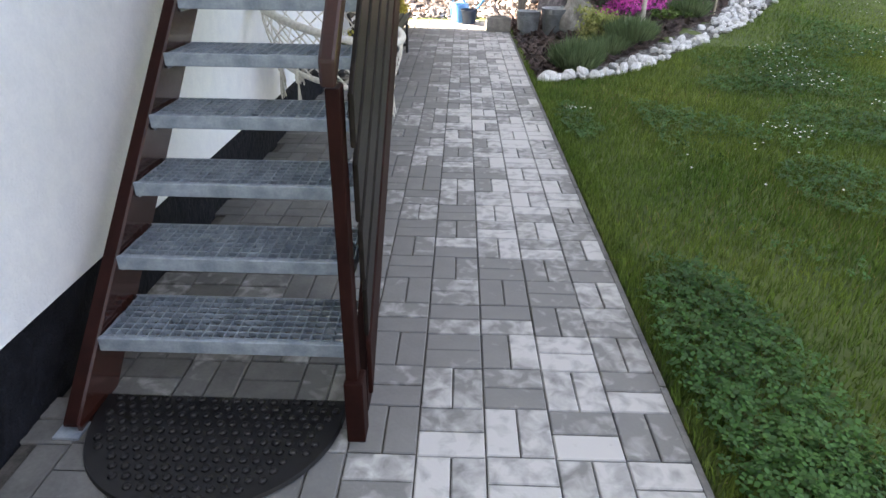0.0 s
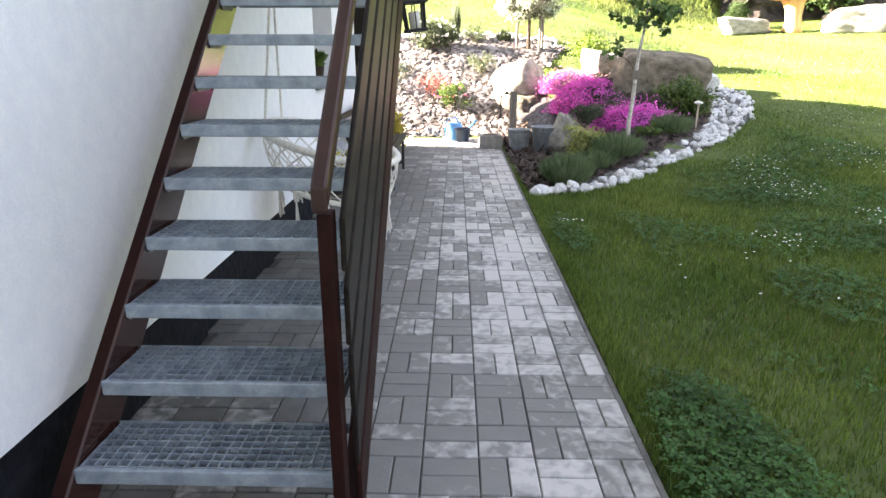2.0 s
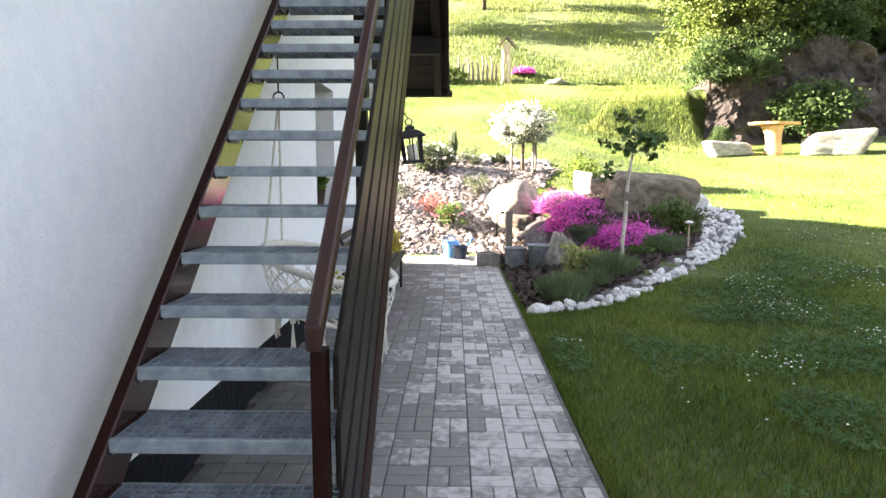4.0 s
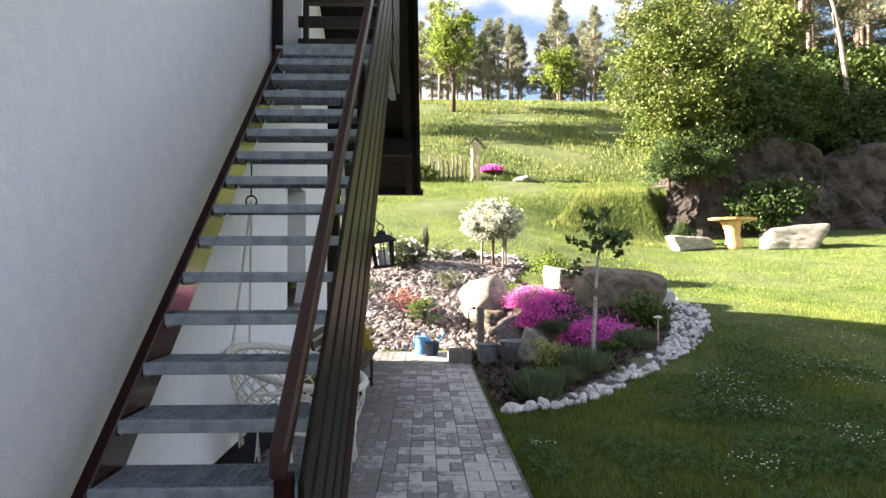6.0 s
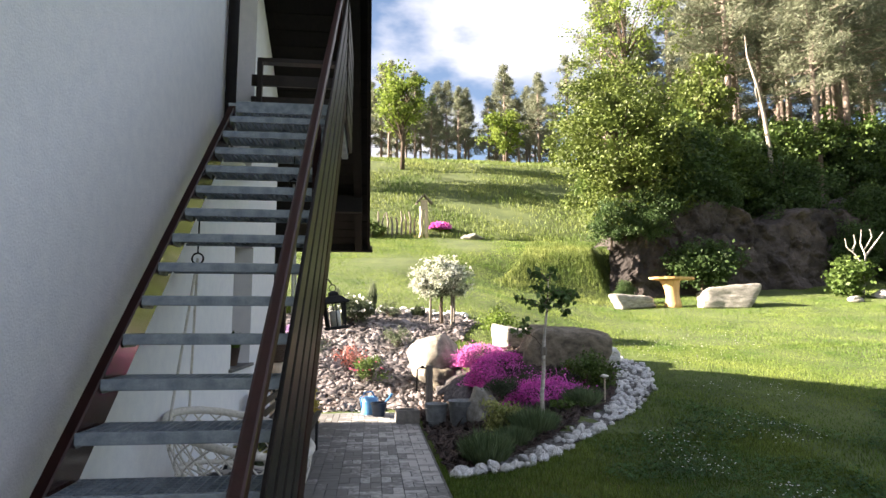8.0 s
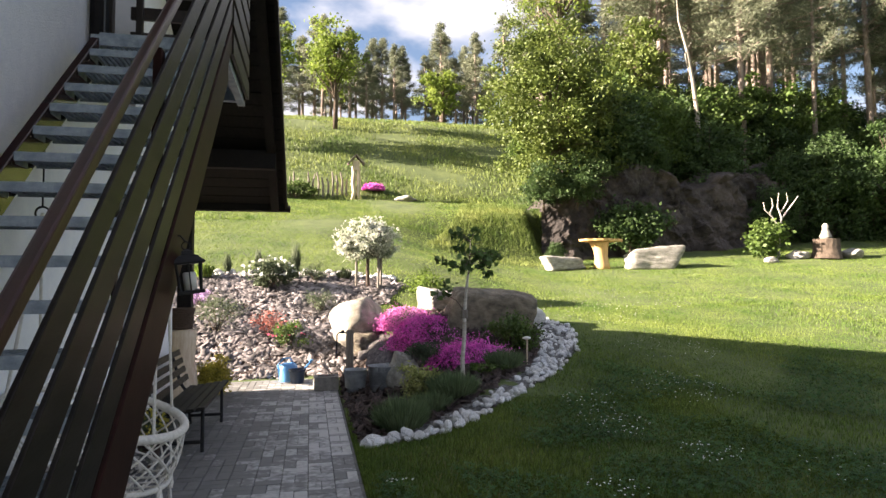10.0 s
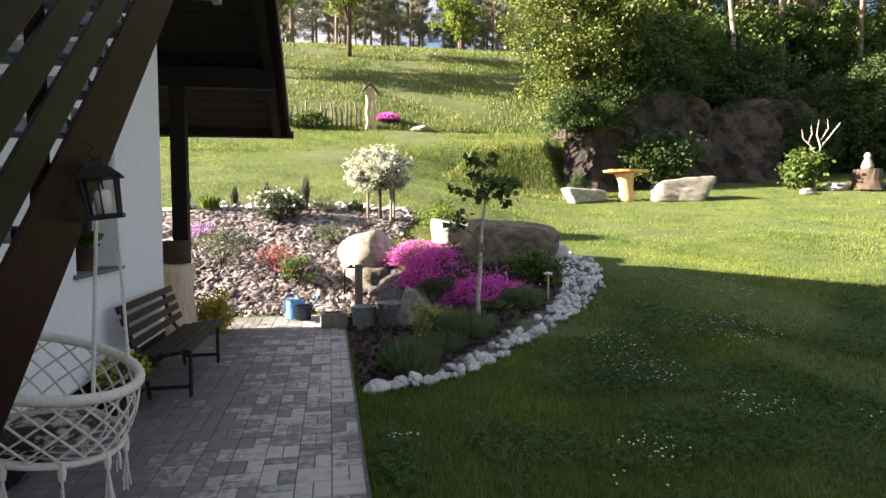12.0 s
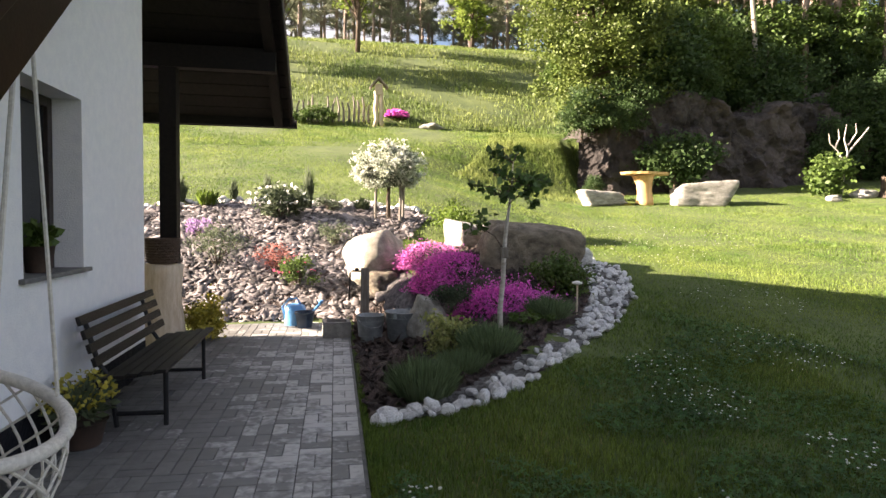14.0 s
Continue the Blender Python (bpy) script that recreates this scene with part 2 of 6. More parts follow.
# ---- ground ----
def ground():
    xs = np.unique(np.concatenate([np.linspace(-400, -30, 16), np.arange(-30, -4, 1.5), np.arange(-4, 0.5, 0.12), np.array([0.58, 0.60, 0.612, 0.625, 0.65]), np.arange(0.72, 8, 0.12), np.arange(8, 40, 0.6), np.linspace(40, 400, 20)]))
    ys = np.unique(np.concatenate([np.linspace(-300, -6, 16), np.arange(-6, 14, 0.14), np.arange(14, 60, 0.6), np.linspace(60, 500, 30)]))
    gx, gy = np.meshgrid(xs, ys)
    gz = land(gx, gy)
    gz = gz + 0.012 * np.sin(gx * 1.7 + gy * 0.6) * smooth(0.9, 2.0, gx) + 0.05 * np.sin(gx * 0.9 + 1) * np.sin(gy * 0.7) * smooth(15, 24, gy)
    # the bedding under the paving lies lower than the lawn
    paved = smooth(0.625, 0.6, gx) * smooth(9.0, 8.9, gy)
    gz = gz - 0.09 * paved
    n = len(xs)
    idx = np.arange(len(ys) * n).reshape(len(ys), n)
    f = np.stack([idx[:-1, :-1], idx[:-1, 1:], idx[1:, 1:], idx[1:, :-1]], -1).reshape(-1, 4)
    me = mesh_from("ground", np.stack([gx, gy, gz], -1).reshape(-1, 3), f, SOIL, True)
    return tagged(new("ground", me), "green lawn rising to a grassy hillside", "lawn", kind="structure")


ground()


# ---- house ----
WX = -1.36           # face of the gable wall
EAVE_Y, EAVE_Z, PITCH = 9.30, 2.75, 0.56
RIDGE_Y = 0.6
RIDGE_Z = EAVE_Z + PITCH * (EAVE_Y - RIDGE_Y)
VERGE_X = -0.17


def prism_yz(bm, outline, x0, x1):
    """A solid between x0 and x1 with an outline in y, z."""
    a = [bm.verts.new((x0, y, z)) for y, z in outline]
    b = [bm.verts.new((x1, y, z)) for y, z in outline]
    bm.faces.new(a)
    bm.faces.new(list(reversed(b)))
    n = len(outline)
    for i in range(n):
        bm.faces.new((a[i], b[i], b[(i + 1) % n], a[(i + 1) % n]))
    bmesh.ops.recalc_face_normals(bm, faces=bm.faces)


def under_roof(y):
    return EAVE_Z + 0.02 + PITCH * (EAVE_Y - y) if y > RIDGE_Y else EAVE_Z + 0.02 + PITCH * (EAVE_Y - 2 * RIDGE_Y + y)


WIN = (4.30, 5.17, 1.08, 2.27)      # window in the gable wall: y0, y1, z0, z1
DOOR = (3.72, 4.90, 3.02, 5.05)     # balcony door
CORNER_Y, BACK_Y, BACK_X = 6.60, -5.4, -6.4


def house():
    bm = bmesh.new()
    t = 0.32
    w0, w1, wz0, wz1 = WIN
    d0, d1, dz0, dz1 = DOOR
    low = 0.28
    # strips of wall round the openings
    for o in ([(BACK_Y, low), (d0, low), (d0, under_roof(d0)), (RIDGE_Y, under_roof(RIDGE_Y)), (BACK_Y, under_roof(BACK_Y))],
              [(d0, low), (w0, low), (w0, dz0), (d0, dz0)],
              [(w0, low), (w1, low), (w1, wz0), (w0, wz0)],
              [(w0, wz1), (w1, wz1), (w1, dz0), (w0, dz0)],
              [(d0, dz1), (d1, dz1), (d1, under_roof(d1)), (d0, under_roof(d0))],
              [(w1, low), (CORNER_Y, low), (CORNER_Y, dz0), (w1, dz0)],
              [(d1, dz0), (CORNER_Y, dz0), (CORNER_Y, under_roof(CORNER_Y)), (d1, under_roof(d1))]):
        prism_yz(bm, o, WX - t, WX)
    bmesh.ops.remove_doubles(bm, verts=bm.verts, dist=0.001)
    tagged(part("wall_gable", bm, PLASTER), "rough white plaster gable wall with dark plinth", "wall", kind="structure")
    for n, dims, lab in (("wall_garden", (BACK_X, WX - t, CORNER_Y - 0.3, CORNER_Y, 0, under_roof(CORNER_Y)), "white plaster wall under the terrace roof"),
                         ("wall_rear", (BACK_X, WX - t, BACK_Y, BACK_Y + 0.3, 0, under_roof(BACK_Y)), "plain white plaster rear wall"),
                         ("wall_far", (BACK_X, BACK_X + 0.3, BACK_Y + 0.3, CORNER_Y - 0.3, 0, 3.6), "plain white plaster far wall")):
        tagged(boxed(n, dims, PLASTER), lab, "wall", kind="structure")
    # added wall, out of view: stops low sun coming in under the terrace roof
    tagged(boxed("wall_terrace", (-5.3, -5.0, CORNER_Y, EAVE_Y - 0.95, 0, EAVE_Z + 0.45), PLASTER), "plain unseen wall added to keep the low sun off the paving", "wall", kind="structure")
    bm = bmesh.new()
    box(bm, WX - t, WX - 0.004, BACK_Y, CORNER_Y + 0.005, -0.1, low)
    # split-faced relief of the cladding
    ny, nz = 760, 16
    rows = []
    for j in range(nz + 1):
        row = []
        for i in range(ny + 1):
            y, z = BACK_Y + (CORNER_Y - BACK_Y) * i / ny, -0.1 + (low + 0.1) * j / nz
            course = math.floor(z / 0.063)
            lump = noise.noise(Vector((math.floor(y / 0.21 + 0.4 * course) * 3.7, course * 5.1, 0)))
            depth = 0.007 + 0.006 * lump + 0.004 * noise.noise(Vector((y * 26, z * 40, 2))) + 0.003 * noise.noise(Vector((y * 70, z * 90, 5)))
            row.append(bm.verts.new((WX + max(0.0, depth), y, z)))
        rows.append(row)
    for r0, r1 in zip(rows, rows[1:]):
        for i in range(ny):
            bm.faces.new((r0[i], r0[i + 1], r1[i + 1], r1[i]))
    tagged(part("plinth", bm, PLINTH), "dark grey stone-textured plinth", "plinth", kind="structure")
    # floors inside keep the light out
    tagged(boxed("floor_upper", (BACK_X + 0.3, WX - t, BACK_Y + 0.3, CORNER_Y - 0.3, 2.7, 2.95), PLASTER), "plain upper floor slab", "floor", kind="structure")
    # roof: two slopes with soffit boards
    roof = thing("roof", "dark tiled roof with black-brown boarded overhang", "roof", kind="structure")
    for y0, s in ((EAVE_Y, 1), (2 * RIDGE_Y - EAVE_Y, -1)):
        bm = bmesh.new()
        o = [(y0, EAVE_Z + 0.10), (RIDGE_Y, RIDGE_Z + 0.10), (RIDGE_Y, RIDGE_Z + 0.36), (y0, EAVE_Z + 0.30)]
        prism_yz(bm, o, BACK_X - 1.0, VERGE_X)
        part("roof_slope", bm, TILES, roof)
    n = 44
    for i in range(n):       # soffit boards along x under the garden slope
        bm = bmesh.new()
        ya, yb = EAVE_Y - 8.6 * i / n, EAVE_Y - 8.6 * (i + 1) / n + 0.012
        za, zb = EAVE_Z + PITCH * (EAVE_Y - ya), EAVE_Z + PITCH * (EAVE_Y - yb)
        prism_yz(bm, [(ya, za + 0.075), (yb, zb + 0.075), (yb, zb + 0.095), (ya, za + 0.095)], -5.0, VERGE_X - 0.04)
        part("soffit_board", bm, SOFFIT, roof)
    for x0, x1, dz in ((VERGE_X - 0.035, VERGE_X + 0.004, -0.03), (-0.42, -0.30, -0.06), (-2.6, -2.48, -0.06)):
        bm = bmesh.new()
        prism_yz(bm, [(EAVE_Y - 0.02, EAVE_Z + dz + 0.03), (RIDGE_Y, RIDGE_Z + dz), (RIDGE_Y, RIDGE_Z + 0.10), (EAVE_Y - 0.02, EAVE_Z + 0.10)], x0, x1)
        part("verge_board" if dz > -0.05 else "rafter", bm, SOFFIT, roof)
    boxed("eave_board", (BACK_X, VERGE_X + 0.015, EAVE_Y - 0.02, EAVE_Y + 0.02, EAVE_Z - 0.03, EAVE_Z + 0.12), SOFFIT, roof)
    bm = bmesh.new()
    tube(bm, [(BACK_X, EAVE_Y + 0.08, EAVE_Z + 0.02), (VERGE_X + 0.05, EAVE_Y + 0.08, EAVE_Z + 0.02)], 0.06, 12)
    part("gutter", bm, SOFFIT, roof)
    boxed("purlin", (-5.0, VERGE_X - 0.12, 8.04, 8.20, EAVE_Z + 0.44, EAVE_Z + 0.70), SOFFIT, roof)
    # window
    win = thing("window_1", "dark-framed window set deep in the white wall", "window", kind="structure")
    xx = WX - 0.22
    boxed("pane", (xx - 0.012, xx, w0 + 0.07, w1 - 0.07, wz0 + 0.07, wz1 - 0.07), GLASSY, win)
    for dims in ((xx - 0.05, xx + 0.03, w0, w0 + 0.07, wz0, wz1), (xx - 0.05, xx + 0.03, w1 - 0.07, w1, wz0, wz1), (xx - 0.05, xx + 0.03, w0 + 0.07, w1 - 0.07, wz0, wz0 + 0.07), (xx - 0.05, xx + 0.03, w0 + 0.07, w1 - 0.07, wz1 - 0.07, wz1)):
        boxed("window_frame", dims, DARKWOOD, win, 0.006)
    boxed("window_sill", (WX - 0.20, WX + 0.035, w0 - 0.06, w1 + 0.07, wz0 - 0.028, wz0 + 0.002), KERB, win, 0.006, "grey stone sill")
    # balcony door
    dr = thing("door_1", "dark-framed balcony door in a white reveal", "door", kind="structure")
    boxed("door_leaf", (xx - 0.04, xx, d0 + 0.08, d1 - 0.08, dz0, dz1 - 0.08), GLASSY, dr)
    for dims in ((xx - 0.06, WX + 0.03, d0, d0 + 0.045, dz0, dz1), (xx - 0.06, xx + 0.03, d1 - 0.08, d1, dz0, dz1), (xx - 0.06, xx + 0.03, d0 + 0.09, d1 - 0.08, dz1 - 0.08, dz1)):
        boxed("door_frame", dims, DARKWOOD, dr, 0.006)
    bm = bmesh.new()
    tube(bm, [(WX + 0.06, 3.62, 3.0), (WX + 0.06, 3.62, 5.9)], 0.045, 14)
    part("downpipe", bm, SOFFIT, tagged(new("drainpipe"), "black downpipe on the white wall", "downpipe", kind="structure"))


house()


# ---- stairs ----
RISE, GOING, FIRST_Y, FIRST_Z = 0.1757, 0.1955, 0.01, 0.18
SLOPE = RISE / GOING
SX0, SX1 = -1.185, -0.428


def slanted(bm, x0, x1, y0, y1, low, high, bevel=0.0):
    """A bar that follows the stairs from y0 to y1, between two heights over the line of the tread noses."""
    def z(y, h):
        return FIRST_Z + 0.035 + SLOPE * (y - FIRST_Y) + h
    prism_yz(bm, [(y0, z(y0, low)), (y1, z(y1, low)), (y1, z(y1, high)), (y0, z(y0, high))], x0, x1)
    if bevel:
        bmesh.ops.bevel(bm, geom=list(bm.edges), offset=bevel, segments=2, affect="EDGES", profile=0.6)


def tread_meshes():
    d, w = 0.255, SX1 - SX0
    bm = bmesh.new()
    for i in range(23):
        x = SX0 + 0.012 + (w - 0.024) * i / 22
        box(bm, x - 0.0019, x + 0.0019, 0.018, d, 0.008, 0.036)
    for j in range(8):
        y = 0.024 + (d - 0.03) * j / 7
        box(bm, SX0 + 0.006, SX1 - 0.006, y - 0.0022, y + 0.0022, 0.020, 0.0352)
    grating = bm
    bm = bmesh.new()
    box(bm, SX0, SX1, 0.0, 0.018, -0.010, 0.037, 0.004)
    nosing = bm
    bm = bmesh.new()
    box(bm, SX0, SX0 + 0.005, 0.0185, 0.15, -0.022, 0.030)
    left = bm
    bm = bmesh.new()
    box(bm, SX1 - 0.005, SX1, 0.0185, 0.15, -0.022, 0.030)
    right = bm
    bm = bmesh.new()
    box(bm, SX0, SX1, d, d + 0.005, 0.0, 0.035)
    return (("grating", grating), ("nosing", nosing), ("side_plate", left), ("side_plate", right), ("rear_bar", bm))


def stairs():
    st = thing("staircase", "steep outdoor staircase with galvanised grating treads and red-brown stringers", "staircase", (0, 0, 0))
    made = None
    for i in range(17):
        if made is None:
            made = [(n, part(n, b, ZINC).data) for n, b in tread_meshes()]
            for o in list(scene.collection.objects):
                if o.type == "MESH" and o.data in [m for _, m in made]:
                    bpy.data.objects.remove(o)
        tread = new("tread")
        tread.parent = st
        tread.location = (0, FIRST_Y + i * GOING, FIRST_Z + i * RISE)
        for n, me in made:
            o = new(n, me)
            o.parent = tread
    top = FIRST_Y + 17 * GOING
    for x0, x1 in ((-1.240, -1.19), (-0.402, -0.360)):
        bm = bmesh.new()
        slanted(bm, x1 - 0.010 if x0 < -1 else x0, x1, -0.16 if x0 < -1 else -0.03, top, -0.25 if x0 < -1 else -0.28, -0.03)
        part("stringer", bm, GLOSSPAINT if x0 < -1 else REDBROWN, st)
        if x0 < -1:
            for lo, hi in ((-0.25, -0.238), (-0.042, -0.03)):
                bm = bmesh.new()
                slanted(bm, x0, x1 - 0.010, -0.16, top, lo, hi)
                part("stringer_flange", bm, REDBROWN, st)
    boxed("foot_plate", (-1.262, -1.186, -0.19, -0.12, -0.005, 0.006), ZINC, st)
    # posts and handrail
    for y in (-0.12, 1.45, 3.02):
        zb = 0.0 if y < 0 else FIRST_Z + SLOPE * (y - FIRST_Y) - 0.1
        bm = bmesh.new()
        box(bm, -0.399, -0.366, y - 0.03, y + 0.03, zb, FIRST_Z + SLOPE * (y - FIRST_Y) + 0.96, 0.004)
        part("post", bm, REDBROWN, st)
    bm = bmesh.new()
    slanted(bm, -0.406, -0.367, -0.165, top + 0.02, 0.970, 1.03, 0.008)
    part("handrail", bm, RAILPAINT, st, "glossy red-brown handrail")
    # boards outside the posts
    for lo, hi, y0 in ((-0.075, 0.115, -0.05), (0.169, 0.321, -0.07), (0.373, 0.525, -0.09), (0.577, 0.729, -0.11), (0.781, 0.908, -0.12)):
        bm = bmesh.new()
        slanted(bm, -0.354, -0.340, y0, top + 0.03, lo, hi, 0.004)
        part("board", bm, BOARD if lo > 0 else REDBROWN, st)
    boxed("foot", (-0.404, -0.350, -0.165, -0.095, 0.0, 0.215), REDBROWN, st, 0.005)
    # landing
    ld = thing("landing", "galvanised grating landing with dark board railing", "landing")
    z0 = FIRST_Z + 17 * RISE + 0.0
    y0, y1 = top, 4.46
    bm = bmesh.new()
    for i in range(24):
        x = SX0 + 0.012 + (SX1 - SX0 - 0.024) * i / 23
        box(bm, x - 0.0016, x + 0.0016, y0, y1, z0 + 0.006, z0 + 0.036)
    for j in range(34):
        y = y0 + 0.02 + (y1 - y0 - 0.04) * j / 33
        box(bm, SX0, SX1, y - 0.002, y + 0.002, z0 + 0.018, z0 + 0.035)
    part("grating", bm, ZINC, ld)
    for dims in ((SX0, SX1, y0 - 0.02, y0 + 0.0, z0 - 0.05, z0 + 0.037), (SX0, SX1, y1, y1 + 0.06, z0 - 0.05, z0 + 0.037), (SX0 - 0.06, SX0, y0, y1 + 0.06, z0 - 0.08, z0 + 0.03), (SX1, SX1 + 0.06, y0, y1 + 0.06, z0 - 0.08, z0 + 0.03)):
        boxed("frame", dims, ZINC, ld, 0.003)
    for k in range(5):
        lo = -0.03 + 0.205 * k
        boxed("board", (-0.356, -0.330, y0 + 0.03, y1 + 0.02, z0 + lo, z0 + lo + 0.15), BOARD, ld, 0.004)
    for lo in (0.40, 0.62):
        boxed("board", (-1.31, -0.352, y1 + 0.02, y1 + 0.052, z0 + lo, z0 + lo + 0.11), DARKWOOD, ld, 0.004)
    for x in (-1.25, -0.41):
        boxed("post", (x, x + 0.05, y1 - 0.045, y1 + 0.018, z0 - 0.05, z0 + 0.84), DARKWOOD, ld, 0.004)
    boxed("top_rail", (-1.25, -0.352, y1 - 0.04, y1 + 0.06, z0 + 0.84, z0 + 0.88), DARKWOOD, ld, 0.005)
    boxed("top_rail", (-0.398, -0.344, y0 + 0.05, y1 - 0.05, z0 + 0.96, z0 + 1.02), RAILPAINT, ld, 0.005)


stairs()


# ---- foliage helpers ----
def leaf_quads(points, length, width, rng, lift=0.3, spread=0.35):
    """Folded diamond leaves at the points: vertices and faces."""
    n = len(points)
    d = rng.normal(size=(n, 3))
    d[:, 2] = d[:, 2] * 0.7 + lift
    d /= np.linalg.norm(d, axis=1, keepdims=True)
    s = np.cross(d, rng.normal(size=(n, 3)))
    s /= np.linalg.norm(s, axis=1, keepdims=True)
    u = np.cross(s, d)
    k = 1 + spread * rng.uniform(-1, 1, (n, 1))
    ln, wd = length * k, width * k
    v = np.stack([points - d * ln * 0.5, points + s * wd * 0.5 + u * wd * 0.15, points + d * ln * 0.5, points - s * wd * 0.5 + u * wd * 0.15], 1)
    return v.reshape(-1, 3), np.arange(4 * n).reshape(n, 4)


def clumped(rng, centres, radius, per):
    """Points scattered in soft clumps round the centres."""
    c = np.repeat(np.asarray(centres, float), per, axis=0)
    r = np.repeat(np.broadcast_to(np.asarray(radius, float), (len(centres),)), per)
    return c + rng.normal(size=c.shape) * r[:, None] * np.array([0.55, 0.55, 0.42])


def shell(rng, n, radii, centre=(0, 0, 0), inner=0.55, floor=-0.7):
    """Points in the outer part of an ellipsoid."""
    d = rng.normal(size=(n, 3))
    d /= np.linalg.norm(d, axis=1, keepdims=True)
    d[:, 2] = np.maximum(d[:, 2], floor)
    r = rng.uniform(inner, 1.0, (n, 1))
    return np.asarray(centre) + d * r * np.asarray(radii)


def leafy(name, points, length, width, material, parent=None, seed=1, lift=0.3, label=""):
    rng = np.random.default_rng(seed)
    v, f = leaf_quads(np.asarray(points), length, width, rng, lift)
    ob = new(name, mesh_from(name, v, f, material))
    ob.parent = parent
    return tagged(ob, label) if label else ob


def leaf_mat(name, a, b, island=0.35, trans=0.35, rough=0.55, scale=1.5):
    return material(name, a, b, scale, rough, 0.0, island=island, translucent=trans, spec=0.3)


def on_land(x, y, dz=0.0):
    return (x, y, float(land(x, y)) + dz)


STONE = material("grey_field_stone", (0.20, 0.19, 0.165), (0.43, 0.41, 0.365), 3.0, 0.88, 0.9, fine=0.3, dist=0.03, spread=0.1)
TAN = material("tan_boulder", (0.22, 0.195, 0.155), (0.45, 0.41, 0.34), 3.4, 0.88, 0.9, fine=0.35, dist=0.03)
SANDSTONE = material("brown_boulder", (0.095, 0.078, 0.054), (0.26, 0.22, 0.16), 4.5, 0.88, 0.9, fine=0.3, dist=0.03, spread=0.1)
MARBLE = material("white_limestone", (0.50, 0.495, 0.48), (0.82, 0.81, 0.79), 9.0, 0.8, 0.7, fine=0.2, spread=0.14, dist=0.01)
GRAVEL = material("pale_gravel", (0.045, 0.040, 0.036), (0.30, 0.29, 0.27), 26, 0.9, 1.0, fine=0.4, dist=0.03)
SLATE = material("slate_chip", (0.028, 0.0245, 0.024), (0.25, 0.219, 0.212), 3.2, 0.6, 0.5, fine=0.3, island=0.80, dist=0.005)
MULCH = material("bark_mulch", (0.040, 0.028, 0.024), (0.125, 0.088, 0.074), 12, 0.95, 1.0, fine=0.5, island=0.45, dist=0.03)
CONCRETE = material("old_concrete", (0.17, 0.155, 0.14), (0.30, 0.28, 0.25), 9, 0.9, 0.5, fine=0.3)
BUCKET = material("dull_zinc", (0.20, 0.22, 0.23), (0.36, 0.39, 0.40), 8, 0.5, 0.15, metal=0.4, fine=0.2)
GREYWOOD = material("grey_weathered_wood", (0.13, 0.11, 0.09), (0.24, 0.21, 0.175), 4, 0.85, 0.5, fine=0.3, grain=(9, 9, 1))
PALELOG = material("peeled_log", (0.46, 0.36, 0.25), (0.62, 0.52, 0.39), 3, 0.75, 0.4, fine=0.2, grain=(6, 6, 1))
HONEY = material("oiled_pale_wood", (0.50, 0.29, 0.11), (0.66, 0.44, 0.20), 2, 0.6, 0.4, fine=0.25, grain=(6, 6, 1))
WICKER = material("wicker", (0.055, 0.035, 0.022), (0.11, 0.07, 0.045), 40, 0.8, 0.9, fine=0.4, grain=(1, 1, 3))
ROPE = material("cotton_rope", (0.55, 0.52, 0.46), (0.72, 0.69, 0.62), 60, 0.9, 0.6, fine=0.25, dist=0.003)
BLACKIRON = material("black_iron", (0.006, 0.006, 0.007), (0.014, 0.014, 0.015), 20, 0.55, 0.2, spec=0.3)
BLUE = material("blue_plastic", (0.11, 0.33, 0.66), (0.15, 0.40, 0.74), 6, 0.35, 0.03)
DARKBLUE = material("dark_blue_plastic", (0.012, 0.025, 0.05), (0.02, 0.04, 0.08), 6, 0.35, 0.03)
TERRA = material("brown_pot", (0.05, 0.032, 0.024), (0.08, 0.05, 0.036), 12, 0.75, 0.2)
CANDLE = material("white_wax", (0.66, 0.64, 0.60), (0.72, 0.70, 0.66), 8, 0.6, 0.0)
PHLOX = leaf_mat("phlox_petals", (0.68, 0.085, 0.47), (0.86, 0.21, 0.67), 0.28, 0.3)
GREENA = leaf_mat("mid_green_leaf", (0.060, 0.105, 0.022), (0.12, 0.175, 0.04))
GREENB = leaf_mat("dark_green_leaf", (0.034, 0.066, 0.019), (0.070, 0.115, 0.034))
GREYGREEN = leaf_mat("grey_green_leaf", (0.075, 0.10, 0.055), (0.13, 0.155, 0.085))
YELLOWLEAF = leaf_mat("yellow_green_leaf", (0.30, 0.27, 0.035), (0.52, 0.44, 0.08))
LIMELEAF = leaf_mat("lime_leaf", (0.10, 0.16, 0.025), (0.19, 0.26, 0.045), 0.3, 0.45)
REDLEAF = leaf_mat("red_leaf", (0.34, 0.09, 0.07), (0.54, 0.24, 0.19))
CREAMLEAF = leaf_mat("cream_variegated_leaf", (0.38, 0.42, 0.29), (0.80, 0.80, 0.71), 0.35, 0.35, scale=4)
WHITEPETAL = leaf_mat("white_petal", (0.68, 0.68, 0.62), (0.80, 0.79, 0.74), 0.1, 0.3)
LAVENDER = leaf_mat("lavender_stem", (0.090, 0.140, 0.060), (0.185, 0.24, 0.12), 0.35, 0.25)
PINELEAF = leaf_mat("pine_needle", (0.112, 0.132, 0.078), (0.24, 0.255, 0.17), 0.4, 0.3)
BARK = material("brown_bark", (0.06, 0.043, 0.03), (0.13, 0.095, 0.07), 6, 0.95, 0.9, fine=0.3, grain=(5, 5, 1), dist=0.02)
